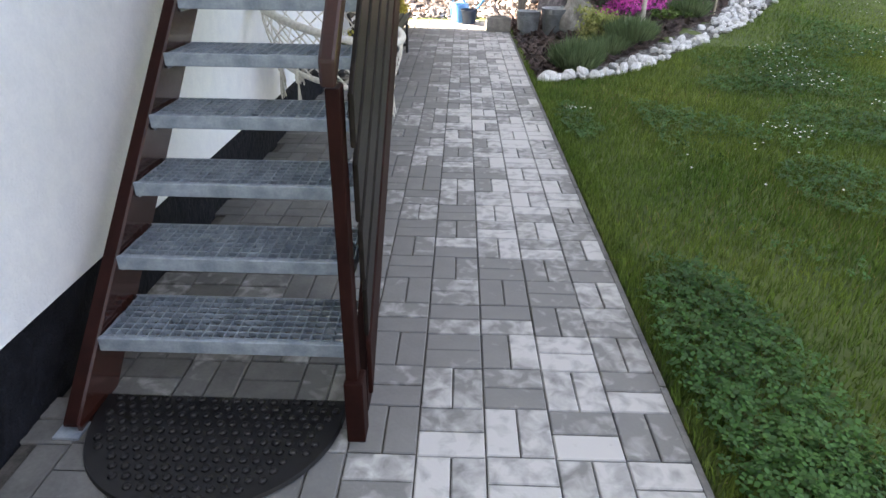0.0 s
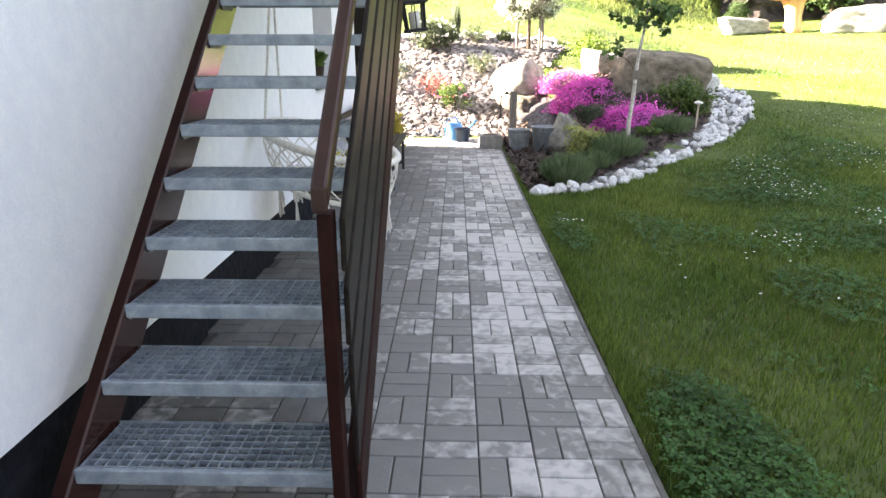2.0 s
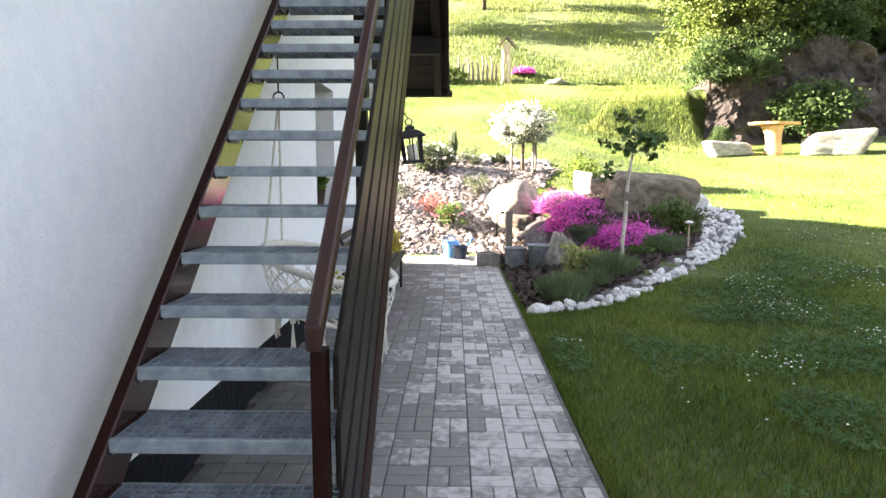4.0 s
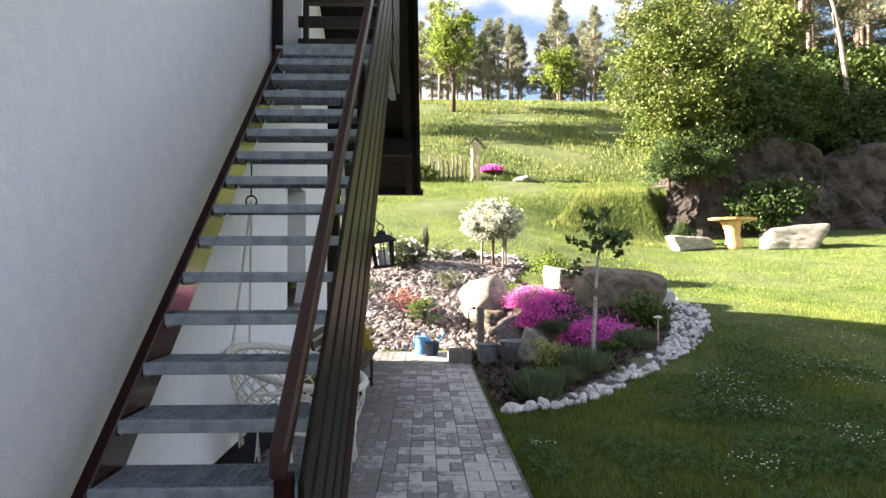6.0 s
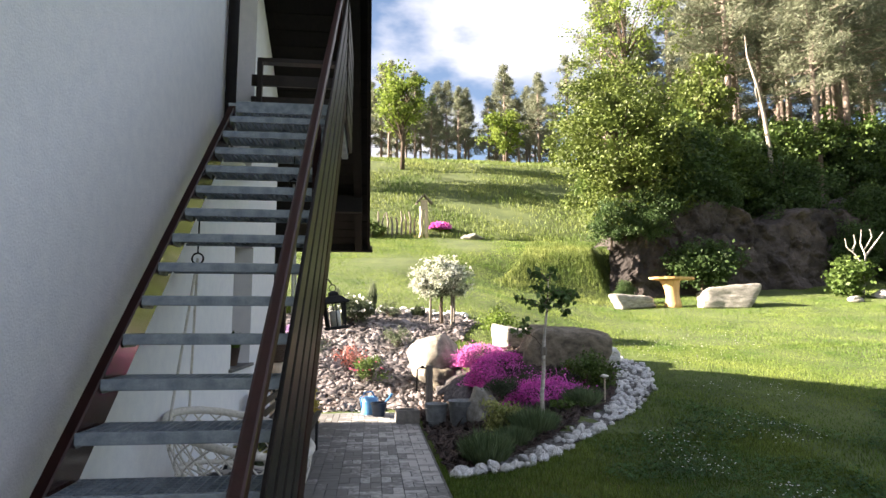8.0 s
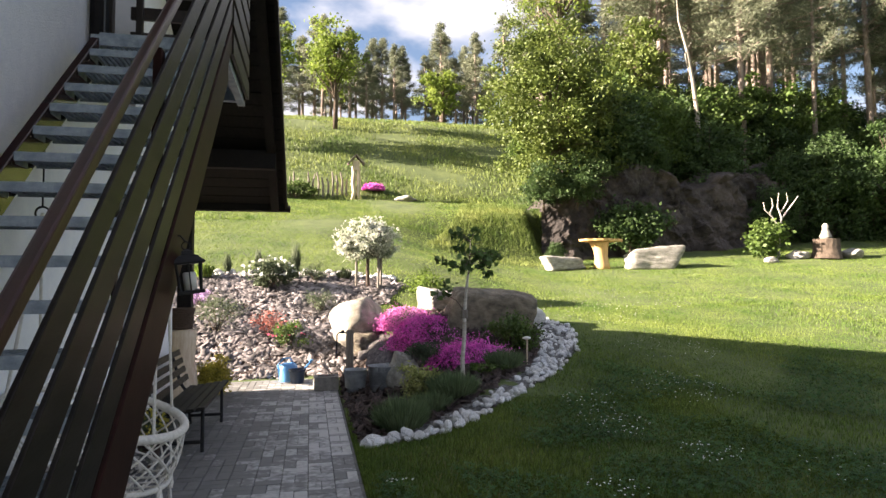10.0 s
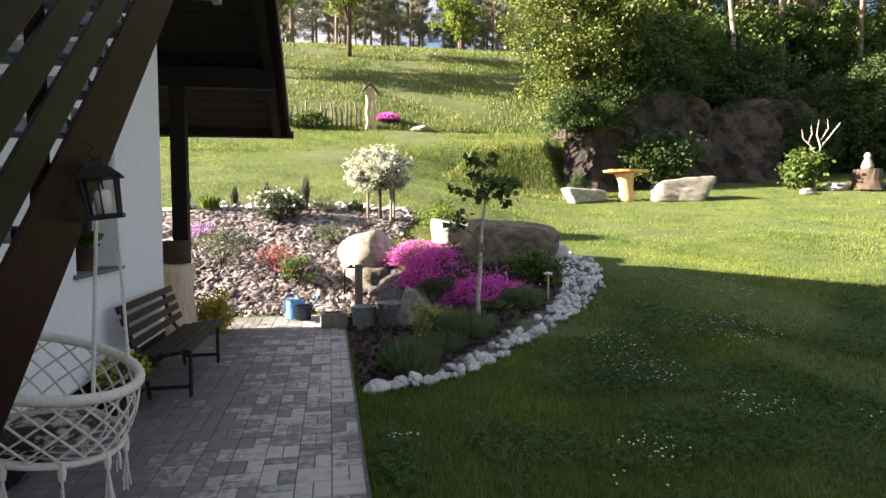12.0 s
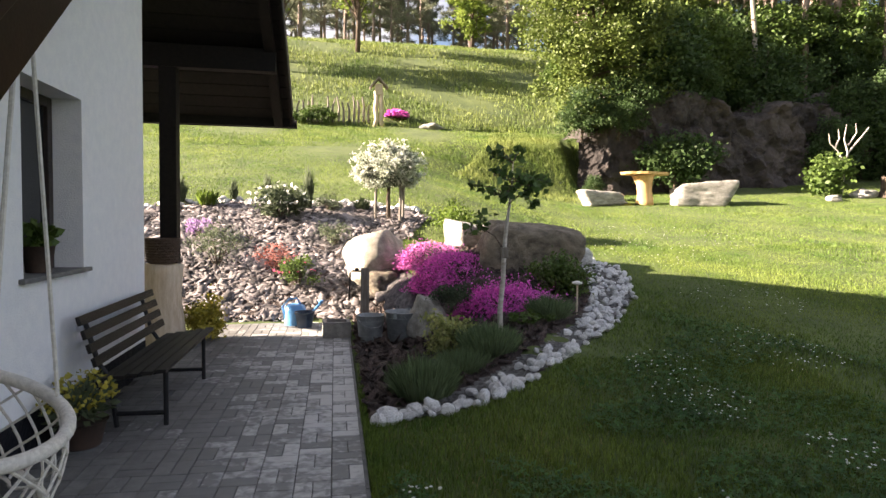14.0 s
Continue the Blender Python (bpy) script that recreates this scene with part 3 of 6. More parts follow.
PINEBARK = material("red_pine_bark", (0.17, 0.128, 0.105), (0.32, 0.255, 0.215), 4, 0.95, 0.9, fine=0.3, grain=(5, 5, 1), dist=0.02)
DEADWOOD = material("bleached_dead_wood", (0.17, 0.145, 0.115), (0.34, 0.30, 0.25), 5, 0.85, 0.5, fine=0.3, grain=(4, 4, 1))
BIRCH = material("birch_bark", (0.36, 0.32, 0.27), (0.60, 0.56, 0.50), 7, 0.8, 0.5, fine=0.25, grain=(1, 1, 3))
ROCK = material("quarry_rock", (0.022, 0.018, 0.016), (0.098, 0.080, 0.070), 0.8, 0.95, 1.0, fine=0.45, dist=0.10)


# ---- things beside the stairs ----
def door_mat():
    mat = thing("door_mat", "black rubber half-round doormat with raised studs on paving", "doormat", (-0.806, -0.005, 0.006))
    n, rx, ry = 40, 0.383, 0.43
    rim = [(rx * (1 if i == 0 else math.cos(math.pi * i / n)), -ry * math.sin(math.pi * i / n) ** 0.8 if 0 < i < n else 0.0) for i in range(n + 1)]
    bm = bmesh.new()
    a = [bm.verts.new((x, y, 0)) for x, y in rim]
    b = [bm.verts.new((x * 0.985, y * 0.985 - 0.003, 0.011)) for x, y in rim]
    bm.faces.new(a)
    bm.faces.new(list(reversed(b)))
    for i in range(n + 1):
        j = (i + 1) % (n + 1)
        bm.faces.new((a[i], b[i], b[j], a[j]))
    bmesh.ops.recalc_face_normals(bm, faces=bm.faces)
    part("base", bm, RUBBER, mat)
    bm = bmesh.new()
    for i in range(-9, 10):
        for j in range(12):
            x, y = 0.037 * i + (0.018 if j % 2 else 0), -0.02 - 0.034 * j
            if (x / rx) ** 2 + (y / ry) ** 2 < 0.88:
                tube(bm, [(x, y, 0.010), (x, y, 0.0165), (x, y, 0.0195)], [0.0135, 0.012, 0.007], 7)
    part("studs", bm, RUBBER, mat)


def lantern():
    ln = thing("lantern", "small black metal lantern with a white candle hung on the stairs", "lantern", (-0.284, 1.66, 1.465), 12)
    ln.scale, ln.rotation_euler = (0.86, 0.86, 0.86), (0, radians(-7), radians(12))
    boxed("base", (-0.062, 0.062, -0.062, 0.062, 0, 0.018), BLACKIRON, ln, 0.004)
    for x in (-1, 1):
        for y in (-1, 1):
            bm = bmesh.new()
            tube(bm, [(0.048 * x, 0.048 * y, 0.018), (0.056 * x, 0.056 * y, 0.15)], 0.006, 6)
            part("corner_post", bm, BLACKIRON, ln)
    for k in (0, 1, 2, 3):
        bm = bmesh.new()
        m = pose(0, 0, 0, 0, 0, 90 * k)
        tube(bm, [m @ Vector((0.050, 0, 0.018)), m @ Vector((0.056, 0, 0.15))], 0.0035, 6)
        part("bar", bm, BLACKIRON, ln)
    bm = bmesh.new()
    lathe(bm, [(0.108, 0.148), (0.110, 0.156), (0.060, 0.188), (0.036, 0.194), (0.034, 0.212), (0.012, 0.222)], 4)
    bmesh.ops.rotate(bm, verts=bm.verts, cent=(0, 0, 0), matrix=Matrix.Rotation(math.pi / 4, 3, "Z"))
    part("roof", bm, BLACKIRON, ln)
    bm = bmesh.new()
    lathe(bm, [(0.030, 0.018), (0.031, 0.10), (0.026, 0.108)], 16)
    part("candle", bm, CANDLE, ln, "white candle", True)
    bm = bmesh.new()
    tube(bm, [(0.02 * math.cos(a), 0, 0.238 + 0.02 * math.sin(a)) for a in np.linspace(-1.3, 4.4, 12)], 0.003, 6)
    tube(bm, [(0.0, 0, 0.258), (-0.02, 0, 0.29), (-0.05, 0, 0.292)], 0.004, 6)
    part("hook", bm, BLACKIRON, ln)


def hanging_chair():
    c = Vector((-0.90, 2.55, 0.825))
    ch = thing("hanging_chair", "cream macrame rope hanging chair with long tassels and a cushion", "hanging chair", c)
    rx, ry = 0.43, 0.40

    def rim(a, k=1.0, z=0.0):
        return Vector((rx * k * math.cos(a), ry * k * math.sin(a), z - 0.11 * math.cos(a) * k + 0.03 * math.sin(a) * k))
    bm = bmesh.new()
    tube(bm, [rim(2 * math.pi * i / 48) for i in range(48)] + [rim(0)], 0.024, 10, False)
    part("ring", bm, ROPE, ch, "rope-wrapped round seat ring", True)
    bm = bmesh.new()
    tube(bm, [rim(2 * math.pi * i / 40, 0.82, -0.30) for i in range(40)] + [rim(0, 0.82, -0.30)], 0.016, 8, False)
    part("lower_ring", bm, ROPE, ch, "", True)
    bm = bmesh.new()
    n = 22
    for s in (1, -1):
        for i in range(n):
            a0 = 2 * math.pi * i / n
            pts = []
            for j in range(7):
                f = j / 6
                kk = 1.0 - 0.18 * f + 0.05 * math.sin(math.pi * f)
                pts.append(rim(a0 + s * f * 0.80, kk, -0.30 * f))
            tube(bm, pts, 0.0055, 5)
    part("net", bm, ROPE, ch, "knotted diamond netting")
    bm = bmesh.new()
    for k in range(9):
        f = -0.9 + 1.8 * k / 8
        w = math.sqrt(1 - f * f) * 0.8
        for flip in (0, 1):
            pts = []
            for j in range(7):
                g = -1 + 2 * j / 6
                p = (f * 0.8 * rx, g * w * ry) if flip else (g * w * rx, f * 0.8 * ry)
                pts.append((p[0], p[1], -0.30 - 0.11 * p[0] / rx + 0.03 * p[1] / ry - 0.07 * (1 - g * g) * w))
            tube(bm, pts, 0.006, 5)
    part("seat_net", bm, ROPE, ch)
    rng = random.Random(8)
    for i in range(11):
        a = 2 * math.pi * i / 11 + 0.2
        top = rim(a, 0.84, -0.31)
        bm = bmesh.new()
        tube(bm, [top + Vector((0, 0, 0.03)), top + Vector((0, 0, -0.02)), top + Vector((0, 0, -0.05))], [0.012, 0.018, 0.013], 7)
        for _ in range(9):
            o = Vector((rng.uniform(-0.02, 0.02), rng.uniform(-0.02, 0.02), -0.215 + rng.uniform(-0.03, 0.03)))
            tube(bm, [top + Vector((0, 0, -0.04)), top + o * 0.5 + Vector((0, 0, -0.03)), top + o], 0.004, 4)
        part("tassel", bm, ROPE, ch)
    for hook, rims in ((Vector((-0.32, 0.05, 1.075)), (2.6, 3.7)), (Vector((0.24, 0.25, 1.615)), (0.75, 5.6))):
        for a in rims:
            bm = bmesh.new()
            e = rim(a)
            pts = [hook.lerp(e, j / 30) for j in range(31)]
            tube(bm, pts, 0.008, 6)
            part("rope", bm, ROPE, ch)
        bm = bmesh.new()
        tube(bm, [hook + Vector((0.035 * math.cos(q), 0, 0.035 * math.sin(q))) for q in np.linspace(0, 2 * math.pi, 17)], 0.006, 6)
        ceiling = FIRST_Z + SLOPE * (c.y + hook.y - FIRST_Y) - c.z + 0.02
        tube(bm, [hook + Vector((0, 0, 0.035)), (hook.x, hook.y, ceiling)], 0.005, 6)
        part("hanger", bm, BLACKIRON, ch, "iron ring and rod")
    bm = bmesh.new()
    bmesh.ops.create_icosphere(bm, subdivisions=3, radius=1)
    for v in bm.verts:
        v.co = Vector((v.co.x * 0.26, v.co.y * 0.25, v.co.z * 0.06 - 0.29))
    part("cushion", bm, material("patterned_cushion", (0.02, 0.02, 0.022), (0.42, 0.38, 0.34), 9, 0.9, 0.3, low=0.46, high=0.54), ch, "dark patterned cushion", True)


def bench():
    b = thing("garden_bench", "dark slatted wooden garden bench with black iron legs", "bench", (0, 0, 0))
    y0, y1 = 4.74, 6.40
    ss = material("dark_bench_slat", (0.0065, 0.0056, 0.0050), (0.017, 0.0142, 0.012), 4, 0.6, 0.3, fine=0.3, grain=(9, 1, 9), spread=0.25, spec=0.25)
    for k in range(5):
        x = -0.735 - 0.088 * k
        z = 0.425 - 0.012 * k
        boxed("seat_slat", (x - 0.033, x + 0.033, y0, y1, z - 0.026, z), ss, b, 0.004)
    for k in range(4):
        z = 0.48 + 0.092 * k
        x = -1.150 - 0.030 * k
        boxed("back_slat", (-0.013, 0.013, y0, y1, -0.031, 0.031), ss, b, 0.004, m=pose(x, 0, z, 0, -16, 0))
    for y in (4.89, 6.14):
        for pts in ([(-0.74, y, 0), (-0.74, y, 0.398)], [(-1.06, y, 0), (-1.10, y, 0.34), (-1.175, y, 0.45), (-1.262, y, 0.76)], [(-0.74, y, 0.385), (-1.10, y, 0.335)], [(-0.74, y, 0.09), (-1.06, y, 0.09)]):
            bm = bmesh.new()
            tube(bm, pts, 0.017, 8)
            part("leg" if pts[0][2] == 0 else "brace", bm, BLACKIRON, b)


def terrace_post():
    p = thing("terrace_post", "dark brown square timber post under the roof", "post")
    boxed("shaft", (-1.60, -1.41, 8.04, 8.22, 0.0, EAVE_Z + 0.44), SOFFIT, p, 0.01)


def pedestal():
    lg = thing("log_pedestal", "pale peeled tree-trunk pedestal beside the terrace post", "log", (-1.50, 7.75, 0), 0)
    bm = bmesh.new()
    tube(bm, [(0.015 * math.sin(i), 0, 0.92 * i / 8) for i in range(9)], [0.25, 0.235, 0.225, 0.22, 0.215, 0.215, 0.215, 0.21, 0.205], 22)
    wobble(bm, 0.012, 6)
    part("trunk", bm, PALELOG, lg, "", True)
    bk = thing("planter_basket", "dark brown wicker planter on the log", "basket", (-1.50, 7.75, 0.925))
    bm = bmesh.new()
    lathe(bm, [(0.13, 0), (0.155, 0.02), (0.185, 0.26), (0.20, 0.28), (0.185, 0.285), (0.17, 0.25)], 26)
    part("body", bm, WICKER, bk, "", True)
    bm = bmesh.new()
    for k in range(8):
        z = 0.03 + 0.03 * k
        r = 0.158 + 0.0037 * k * 1.0
        tube(bm, [((r + 0.006 * math.cos(a * 12 + k * math.pi)) * math.cos(a), (r + 0.006 * math.cos(a * 12 + k * math.pi)) * math.sin(a), z) for a in np.linspace(0, 2 * math.pi, 61)], 0.011, 5, False)
    part("weave", bm, WICKER, bk)


def pot(name, label, at, r, h, mat_body, leaves_mat=None, leaf=(0.05, 0.03), spread=(0.12, 0.12, 0.12), count=180, seed=2, flowers=None):
    t = thing(name, label, "potted plant", at)
    bm = bmesh.new()
    lathe(bm, [(r * 0.72, 0), (r * 0.76, 0.01), (r, h), (r * 1.06, h), (r * 1.06, h * 0.88), (r * 1.0, h * 0.86), (r * 0.9, h * 0.86)][:4] + [(r * 0.93, h), (r * 0.9, h * 0.9)], 22)
    part("pot", bm, mat_body, t, "", True)
    if leaves_mat:
        rng = np.random.default_rng(seed)
        leafy("foliage", shell(rng, count, spread, (0, 0, h + spread[2] * 0.7), 0.2), leaf[0], leaf[1], leaves_mat, t, seed)
    if flowers:
        rng = np.random.default_rng(seed + 5)
        tagged(leafy("blossom", shell(rng, 240, spread, (0, 0, h + spread[2] * 0.9), 0.8, 0.0), 0.04, 0.035, flowers, t, seed + 6), kind="stuff")
    return t


door_mat()
lantern()
hanging_chair()
bench()
terrace_post()
pedestal()
pot("window_pot_plant", "brown pot with a green geranium on the window sill", (WX - 0.10, 4.72, 1.083), 0.095, 0.17, TERRA, GREENA, (0.06, 0.05), (0.12, 0.14, 0.10), 160)
pot("yellow_flower_pot", "dark pot of yellow flowers by the white wall", (-1.16, 4.55, 0.0), 0.15, 0.16, TERRA, GREYGREEN, (0.07, 0.03), (0.2, 0.34, 0.16), 320, 4, YELLOWLEAF)


# ---- garden beds ----
def bed(name, poly, lift, mat, label, step=0.07):
    """A sheet over the land inside a polygon in plan."""
    px, py = np.array([p[0] for p in poly]), np.array([p[1] for p in poly])
    xs, ys = np.arange(px.min(), px.max() + step, step), np.arange(py.min(), py.max() + step, step)
    gx, gy = np.meshgrid(xs, ys)
    inside = in_poly(gx, gy, poly)
    keep = inside[:-1, :-1] & inside[1:, :-1] & inside[:-1, 1:] & inside[1:, 1:]
    gz = land(gx, gy) + lift + 0.015 * np.sin(gx * 9) * np.sin(gy * 8 + gx)
    idx = np.arange(gx.size).reshape(gx.shape)
    f = np.stack([idx[:-1, :-1], idx[:-1, 1:], idx[1:, 1:], idx[1:, :-1]], -1)[keep]
    return tagged(new(name, mesh_from(name, np.stack([gx, gy, gz], -1).reshape(-1, 3), f, mat, True)), label, "flower bed", kind="structure")


def in_poly(x, y, poly):
    inside = np.zeros(np.shape(x), bool)
    j = len(poly) - 1
    for i in range(len(poly)):
        (xi, yi), (xj, yj) = poly[i], poly[j]
        cross = ((yi > y) != (yj > y)) & (x < (xj - xi) * (y - yi) / (yj - yi + 1e-9) + xi)
        inside ^= cross
        j = i
    return inside


OUTER = [(0.66, 4.66), (1.19, 4.75), (1.8, 5.05), (2.43, 5.53), (3.27, 6.43), (4.11, 7.56), (4.60, 8.6), (4.80, 9.5), (4.62, 10.4)]
INNER = [(0.68, 4.95), (1.5, 5.36), (2.16, 5.85), (2.91, 6.62), (3.55, 7.65), (3.95, 8.6), (4.12, 9.5), (3.95, 10.2)]
ROCKERY = OUTER + [(3.4, 10.6), (2.4, 10.3), (1.4, 10.0), (0.9, 9.4), (0.66, 8.9)]
SLATEBED = [(-4.2, 9.27), (0.66, 9.27), (0.9, 8.4), (1.25, 8.6), (1.35, 9.6), (1.45, 11.2), (2.3, 12.5), (2.0, 12.95), (0.4, 13.45), (-1.0, 13.5), (-3.0, 12.95), (-5.0, 12.2)]


def scatter(poly, n, rng):
    px, py = [p[0] for p in poly], [p[1] for p in poly]
    x, y = rng.uniform(min(px), max(px), n * 4), rng.uniform(min(py), max(py), n * 4)
    k = in_poly(x, y, poly)
    return x[k][:n], y[k][:n]


def plates(name, x, y, size, thick, mat, label, rng, category, tilt=0.35, lift=0.02, long=1.6):
    """Many flat broken pieces lying at random on the land, joined."""
    n = len(x)
    base = np.array([[-1, -0.6, 0], [0.2, -1, 0], [1, -0.3, 0], [0.7, 0.8, 0], [-0.6, 0.9, 0]], float)
    k = len(base)
    s = size * rng.uniform(0.45, 1.5, (n, 1, 1))
    b = np.repeat(base[None], n, 0) * (1 + 0.55 * rng.uniform(-1, 1, (n, k, 1)))
    b[:, :, 0] *= long
    low, top = b.copy() * s, b.copy() * s * 0.92
    th = thick * rng.uniform(0.5, 1.5, (n, 1))
    low[:, :, 2], top[:, :, 2] = -th, th
    v = np.concatenate([low, top], 1)
    a, tx, ty = rng.uniform(0, 2 * math.pi, n), rng.normal(0, tilt, n), rng.normal(0, tilt, n)
    z = v[:, :, 2] + v[:, :, 0] * np.tan(np.clip(tx, -0.9, 0.9))[:, None] + v[:, :, 1] * np.tan(np.clip(ty, -0.9, 0.9))[:, None]
    xx = v[:, :, 0] * np.cos(a)[:, None] - v[:, :, 1] * np.sin(a)[:, None]
    yy = v[:, :, 0] * np.sin(a)[:, None] + v[:, :, 1] * np.cos(a)[:, None]
    gz = land(x, y) + lift + rng.uniform(0, 0.03, n)
    slope_y = (land(x, y + 0.1) - land(x, y - 0.1)) / 0.2
    slope_x = (land(x + 0.1, y) - land(x - 0.1, y)) / 0.2
    z = z + slope_y[:, None] * yy + slope_x[:, None] * xx
    v = np.stack([xx + x[:, None], yy + y[:, None], z + gz[:, None]], -1).reshape(-1, 3)
    tri = []
    for i in range(k):
        j = (i + 1) % k
        tri += [(i, j, k + j), (i, k + j, k + i)]
    tri += [(k, k + 1, k + 2), (k, k + 2, k + 3), (k, k + 3, k + 4)]
    tri = np.array(tri)
    f = (tri[None] + (np.arange(n) * 2 * k)[:, None, None]).reshape(-1, 3)
    return tagged(new(name, mesh_from(name, v, f, mat)), label, category, kind="stuff")


def rock_mesh(name, mat, seed, flat=0.8, rough=0.24, sub=3, soft=True, square=0):
    bm = bmesh.new()
    bmesh.ops.create_icosphere(bm, subdivisions=sub, radius=1)
    rng = random.Random(seed)
    cuts = [Vector((rng.gauss(0, 1), rng.gauss(0, 1), rng.gauss(0, 0.8))).normalized() for _ in range(13)]
    for v in bm.verts:
        if square:         # blocky stones
            p = v.co
            p /= (abs(p.x) ** square + abs(p.y) ** square + abs(p.z) ** square) ** (1 / square)
        for c in cuts:     # broken faces
            d = v.co.dot(c) - flat
            if d > 0:
                v.co -= c * d * 0.85
        p = v.co.copy()
        v.co += p.normalized() * (rough * noise.noise(p * 1.3 + Vector((seed, 0, 0))) + rough * 0.35 * noise.noise(p * 4 + Vector((0, seed, 0))) + rough * 0.12 * noise.noise(p * 11))
    me = bpy.data.meshes.new(name)
    bm.to_mesh(me)
    bm.free()
    me.materials.append(mat)
    me.polygons.foreach_set("use_smooth", np.full(len(me.polygons), soft))
    return me


def hewn_mesh(name, mat, seed, lean=0.2, rough=0.07):
    """A squared stone: flat tilted faces, blunt corners, a weathered surface."""
    bm = bmesh.new()
    bmesh.ops.create_cube(bm, size=2)
    bmesh.ops.subdivide_edges(bm, edges=bm.edges, cuts=17, use_grid_fill=True)
    rng = random.Random(seed)
    tilt = [[rng.uniform(-lean, lean) for _ in range(2)] for _ in range(6)]
    for v in bm.verts:
        p = v.co.copy()
        q = p / (abs(p.x) ** 9 + abs(p.y) ** 9 + abs(p.z) ** 9) ** (1 / 9)
        top, side, front = tilt[0 if p.z > 0 else 1], tilt[2 if p.x > 0 else 3], tilt[4 if p.y > 0 else 5]
        q = Vector((q.x * (1 + side[0] * p.z + side[1] * p.y), q.y * (1 + front[0] * p.x + front[1] * p.z), q.z * (1 + top[0] * p.x + top[1] * p.y)))
        o = Vector((seed * 1.3, seed * 0.7, 0))
        n = rough * 1.3 * noise.noise(q * 1.4 + o) + rough * 0.7 * noise.noise(q * 3.7 + o) + rough * 0.3 * noise.noise(q * 11)
        chip = max(0.0, noise.noise(q * 1.1 - o) - 0.25) * rough * 4 * (1 - min(1, abs(abs(p.z) - 1) * 2))
        v.co = q + p.normalized() * (n - chip)
    me = bpy.data.meshes.new(name)
    bm.to_mesh(me)
    bm.free()
    me.materials.append(mat)
    me.polygons.foreach_set("use_smooth", np.ones(len(me.polygons), bool))
    return me


def hewn(label, at, size, turn, mat, seed, tip=0, roll=0, lean=0.2, name="boulder", category="boulder"):
    ob = new(name, hewn_mesh(name, mat, seed, lean))
    ob.matrix_basis = pose(*at, tip, roll, turn) @ Matrix.Diagonal((*size, 1))
    return tagged(ob, label, category)


def boulder(label, at, size, turn, mat, seed, flat=0.72, rough=0.2, tip=0, square=0, roll=0):
    ob = new("boulder", rock_mesh("boulder", mat, seed, flat, rough, 4, True, square))
    ob.matrix_basis = pose(*at, tip, roll, turn) @ Matrix.Diagonal((*size, 1))
    return tagged(ob, label, "boulder")


bed("rockery_bed", ROCKERY, 0.012, MULCH, "dark bark mulch bed of the rockery")
bed("slate_bed", SLATEBED, 0.015, MULCH, "sloping bed under grey slate chips")
RNG = np.random.default_rng(5)
x_, y_ = scatter(SLATEBED, 9000, RNG)
plates("slate_chips", x_, y_, 0.033, 0.003, SLATE, "pale grey and pinkish broken slate chips on the slope", RNG, "slate chips", 0.20, 0.006, 2.5)
x_, y_ = scatter(SLATEBED, 160, RNG)
plates("slate_slabs", x_, y_, 0.048, 0.007, SLATE, "larger slabs of broken slate lying on the slope", RNG, "slate slabs", 0.13, 0.012, 3.6)
x_, y_ = scatter(ROCKERY, 5000, RNG)
k_ = ~in_poly(x_, y_, OUTER + INNER[::-1])
x_, y_ = x_[k_], y_[k_]
plates("bark_chips", x_, y_, 0.026, 0.006, MULCH, "dark brown bark chips in the rockery", RNG, "bark mulch", 0.5, 0.025, 1.9)


def white_stones():
    """The border of white stones along the rockery, each a thing of its own."""
    meshes = [rock_mesh("border_stone", MARBLE, 30 + i, 0.60, 0.15, 2, False) for i in range(7)]
    rng = random.Random(12)

    def along(line, f):
        k = f * (len(line) - 1)
        i = min(int(k), len(line) - 2)
        a, b = Vector(line[i]), Vector(line[i + 1])
        return a.lerp(b, k - i)
    for row, count in ((0.05, 84), (0.24, 78), (0.44, 70), (0.64, 62), (0.82, 56), (0.98, 46)):
        for i in range(count):
            f = (i + rng.uniform(0.2, 0.8)) / count
            p = along(OUTER, f).lerp(along(INNER, f), row * min(1, 0.45 + 0.75 * f) + rng.uniform(-0.07, 0.07))
            if rng.random() < 0.16:
                continue
            s = rng.uniform(0.040, 0.086) * (1.02 - 0.34 * f)
            if f < 0.45 and rng.random() < (0.70 if row > 0.5 else 0.42):
                continue
            o = new("border_stone", meshes[rng.randrange(7)])
            o.matrix_basis = pose(*on_land(p.x, p.y, s * 0.42 + rng.uniform(0, 0.02)), rng.uniform(-25, 25), rng.uniform(-25, 25), rng.uniform(0, 360)) @ Matrix.Diagonal((s * rng.uniform(1.0, 1.35), s * rng.uniform(0.8, 1.1), s * rng.uniform(0.65, 0.95), 1))
            tagged(o, "rough white limestone in the rockery border", "stone", "white stones edging the rockery")
    for i in range(64):
        f = (i + rng.uniform(0.2, 0.8)) / 64
        x = -3.2 + 5.3 * f
        y = 13.45 - 0.5 * ((x + 0.5) / 2.6) ** 2 + rng.uniform(-0.1, 0.1)
        s = rng.uniform(0.05, 0.11)
        o = new("border_stone", meshes[rng.randrange(7)])
        o.matrix_basis = pose(*on_land(x, y, s * 0.4), rng.uniform(-25, 25), rng.uniform(-25, 25), rng.uniform(0, 360)) @ Matrix.Diagonal((s * 1.3, s, s * 0.75, 1))
        tagged(o, "pale stone along the top of the slate bed", "stone", "stones edging the slate bed")


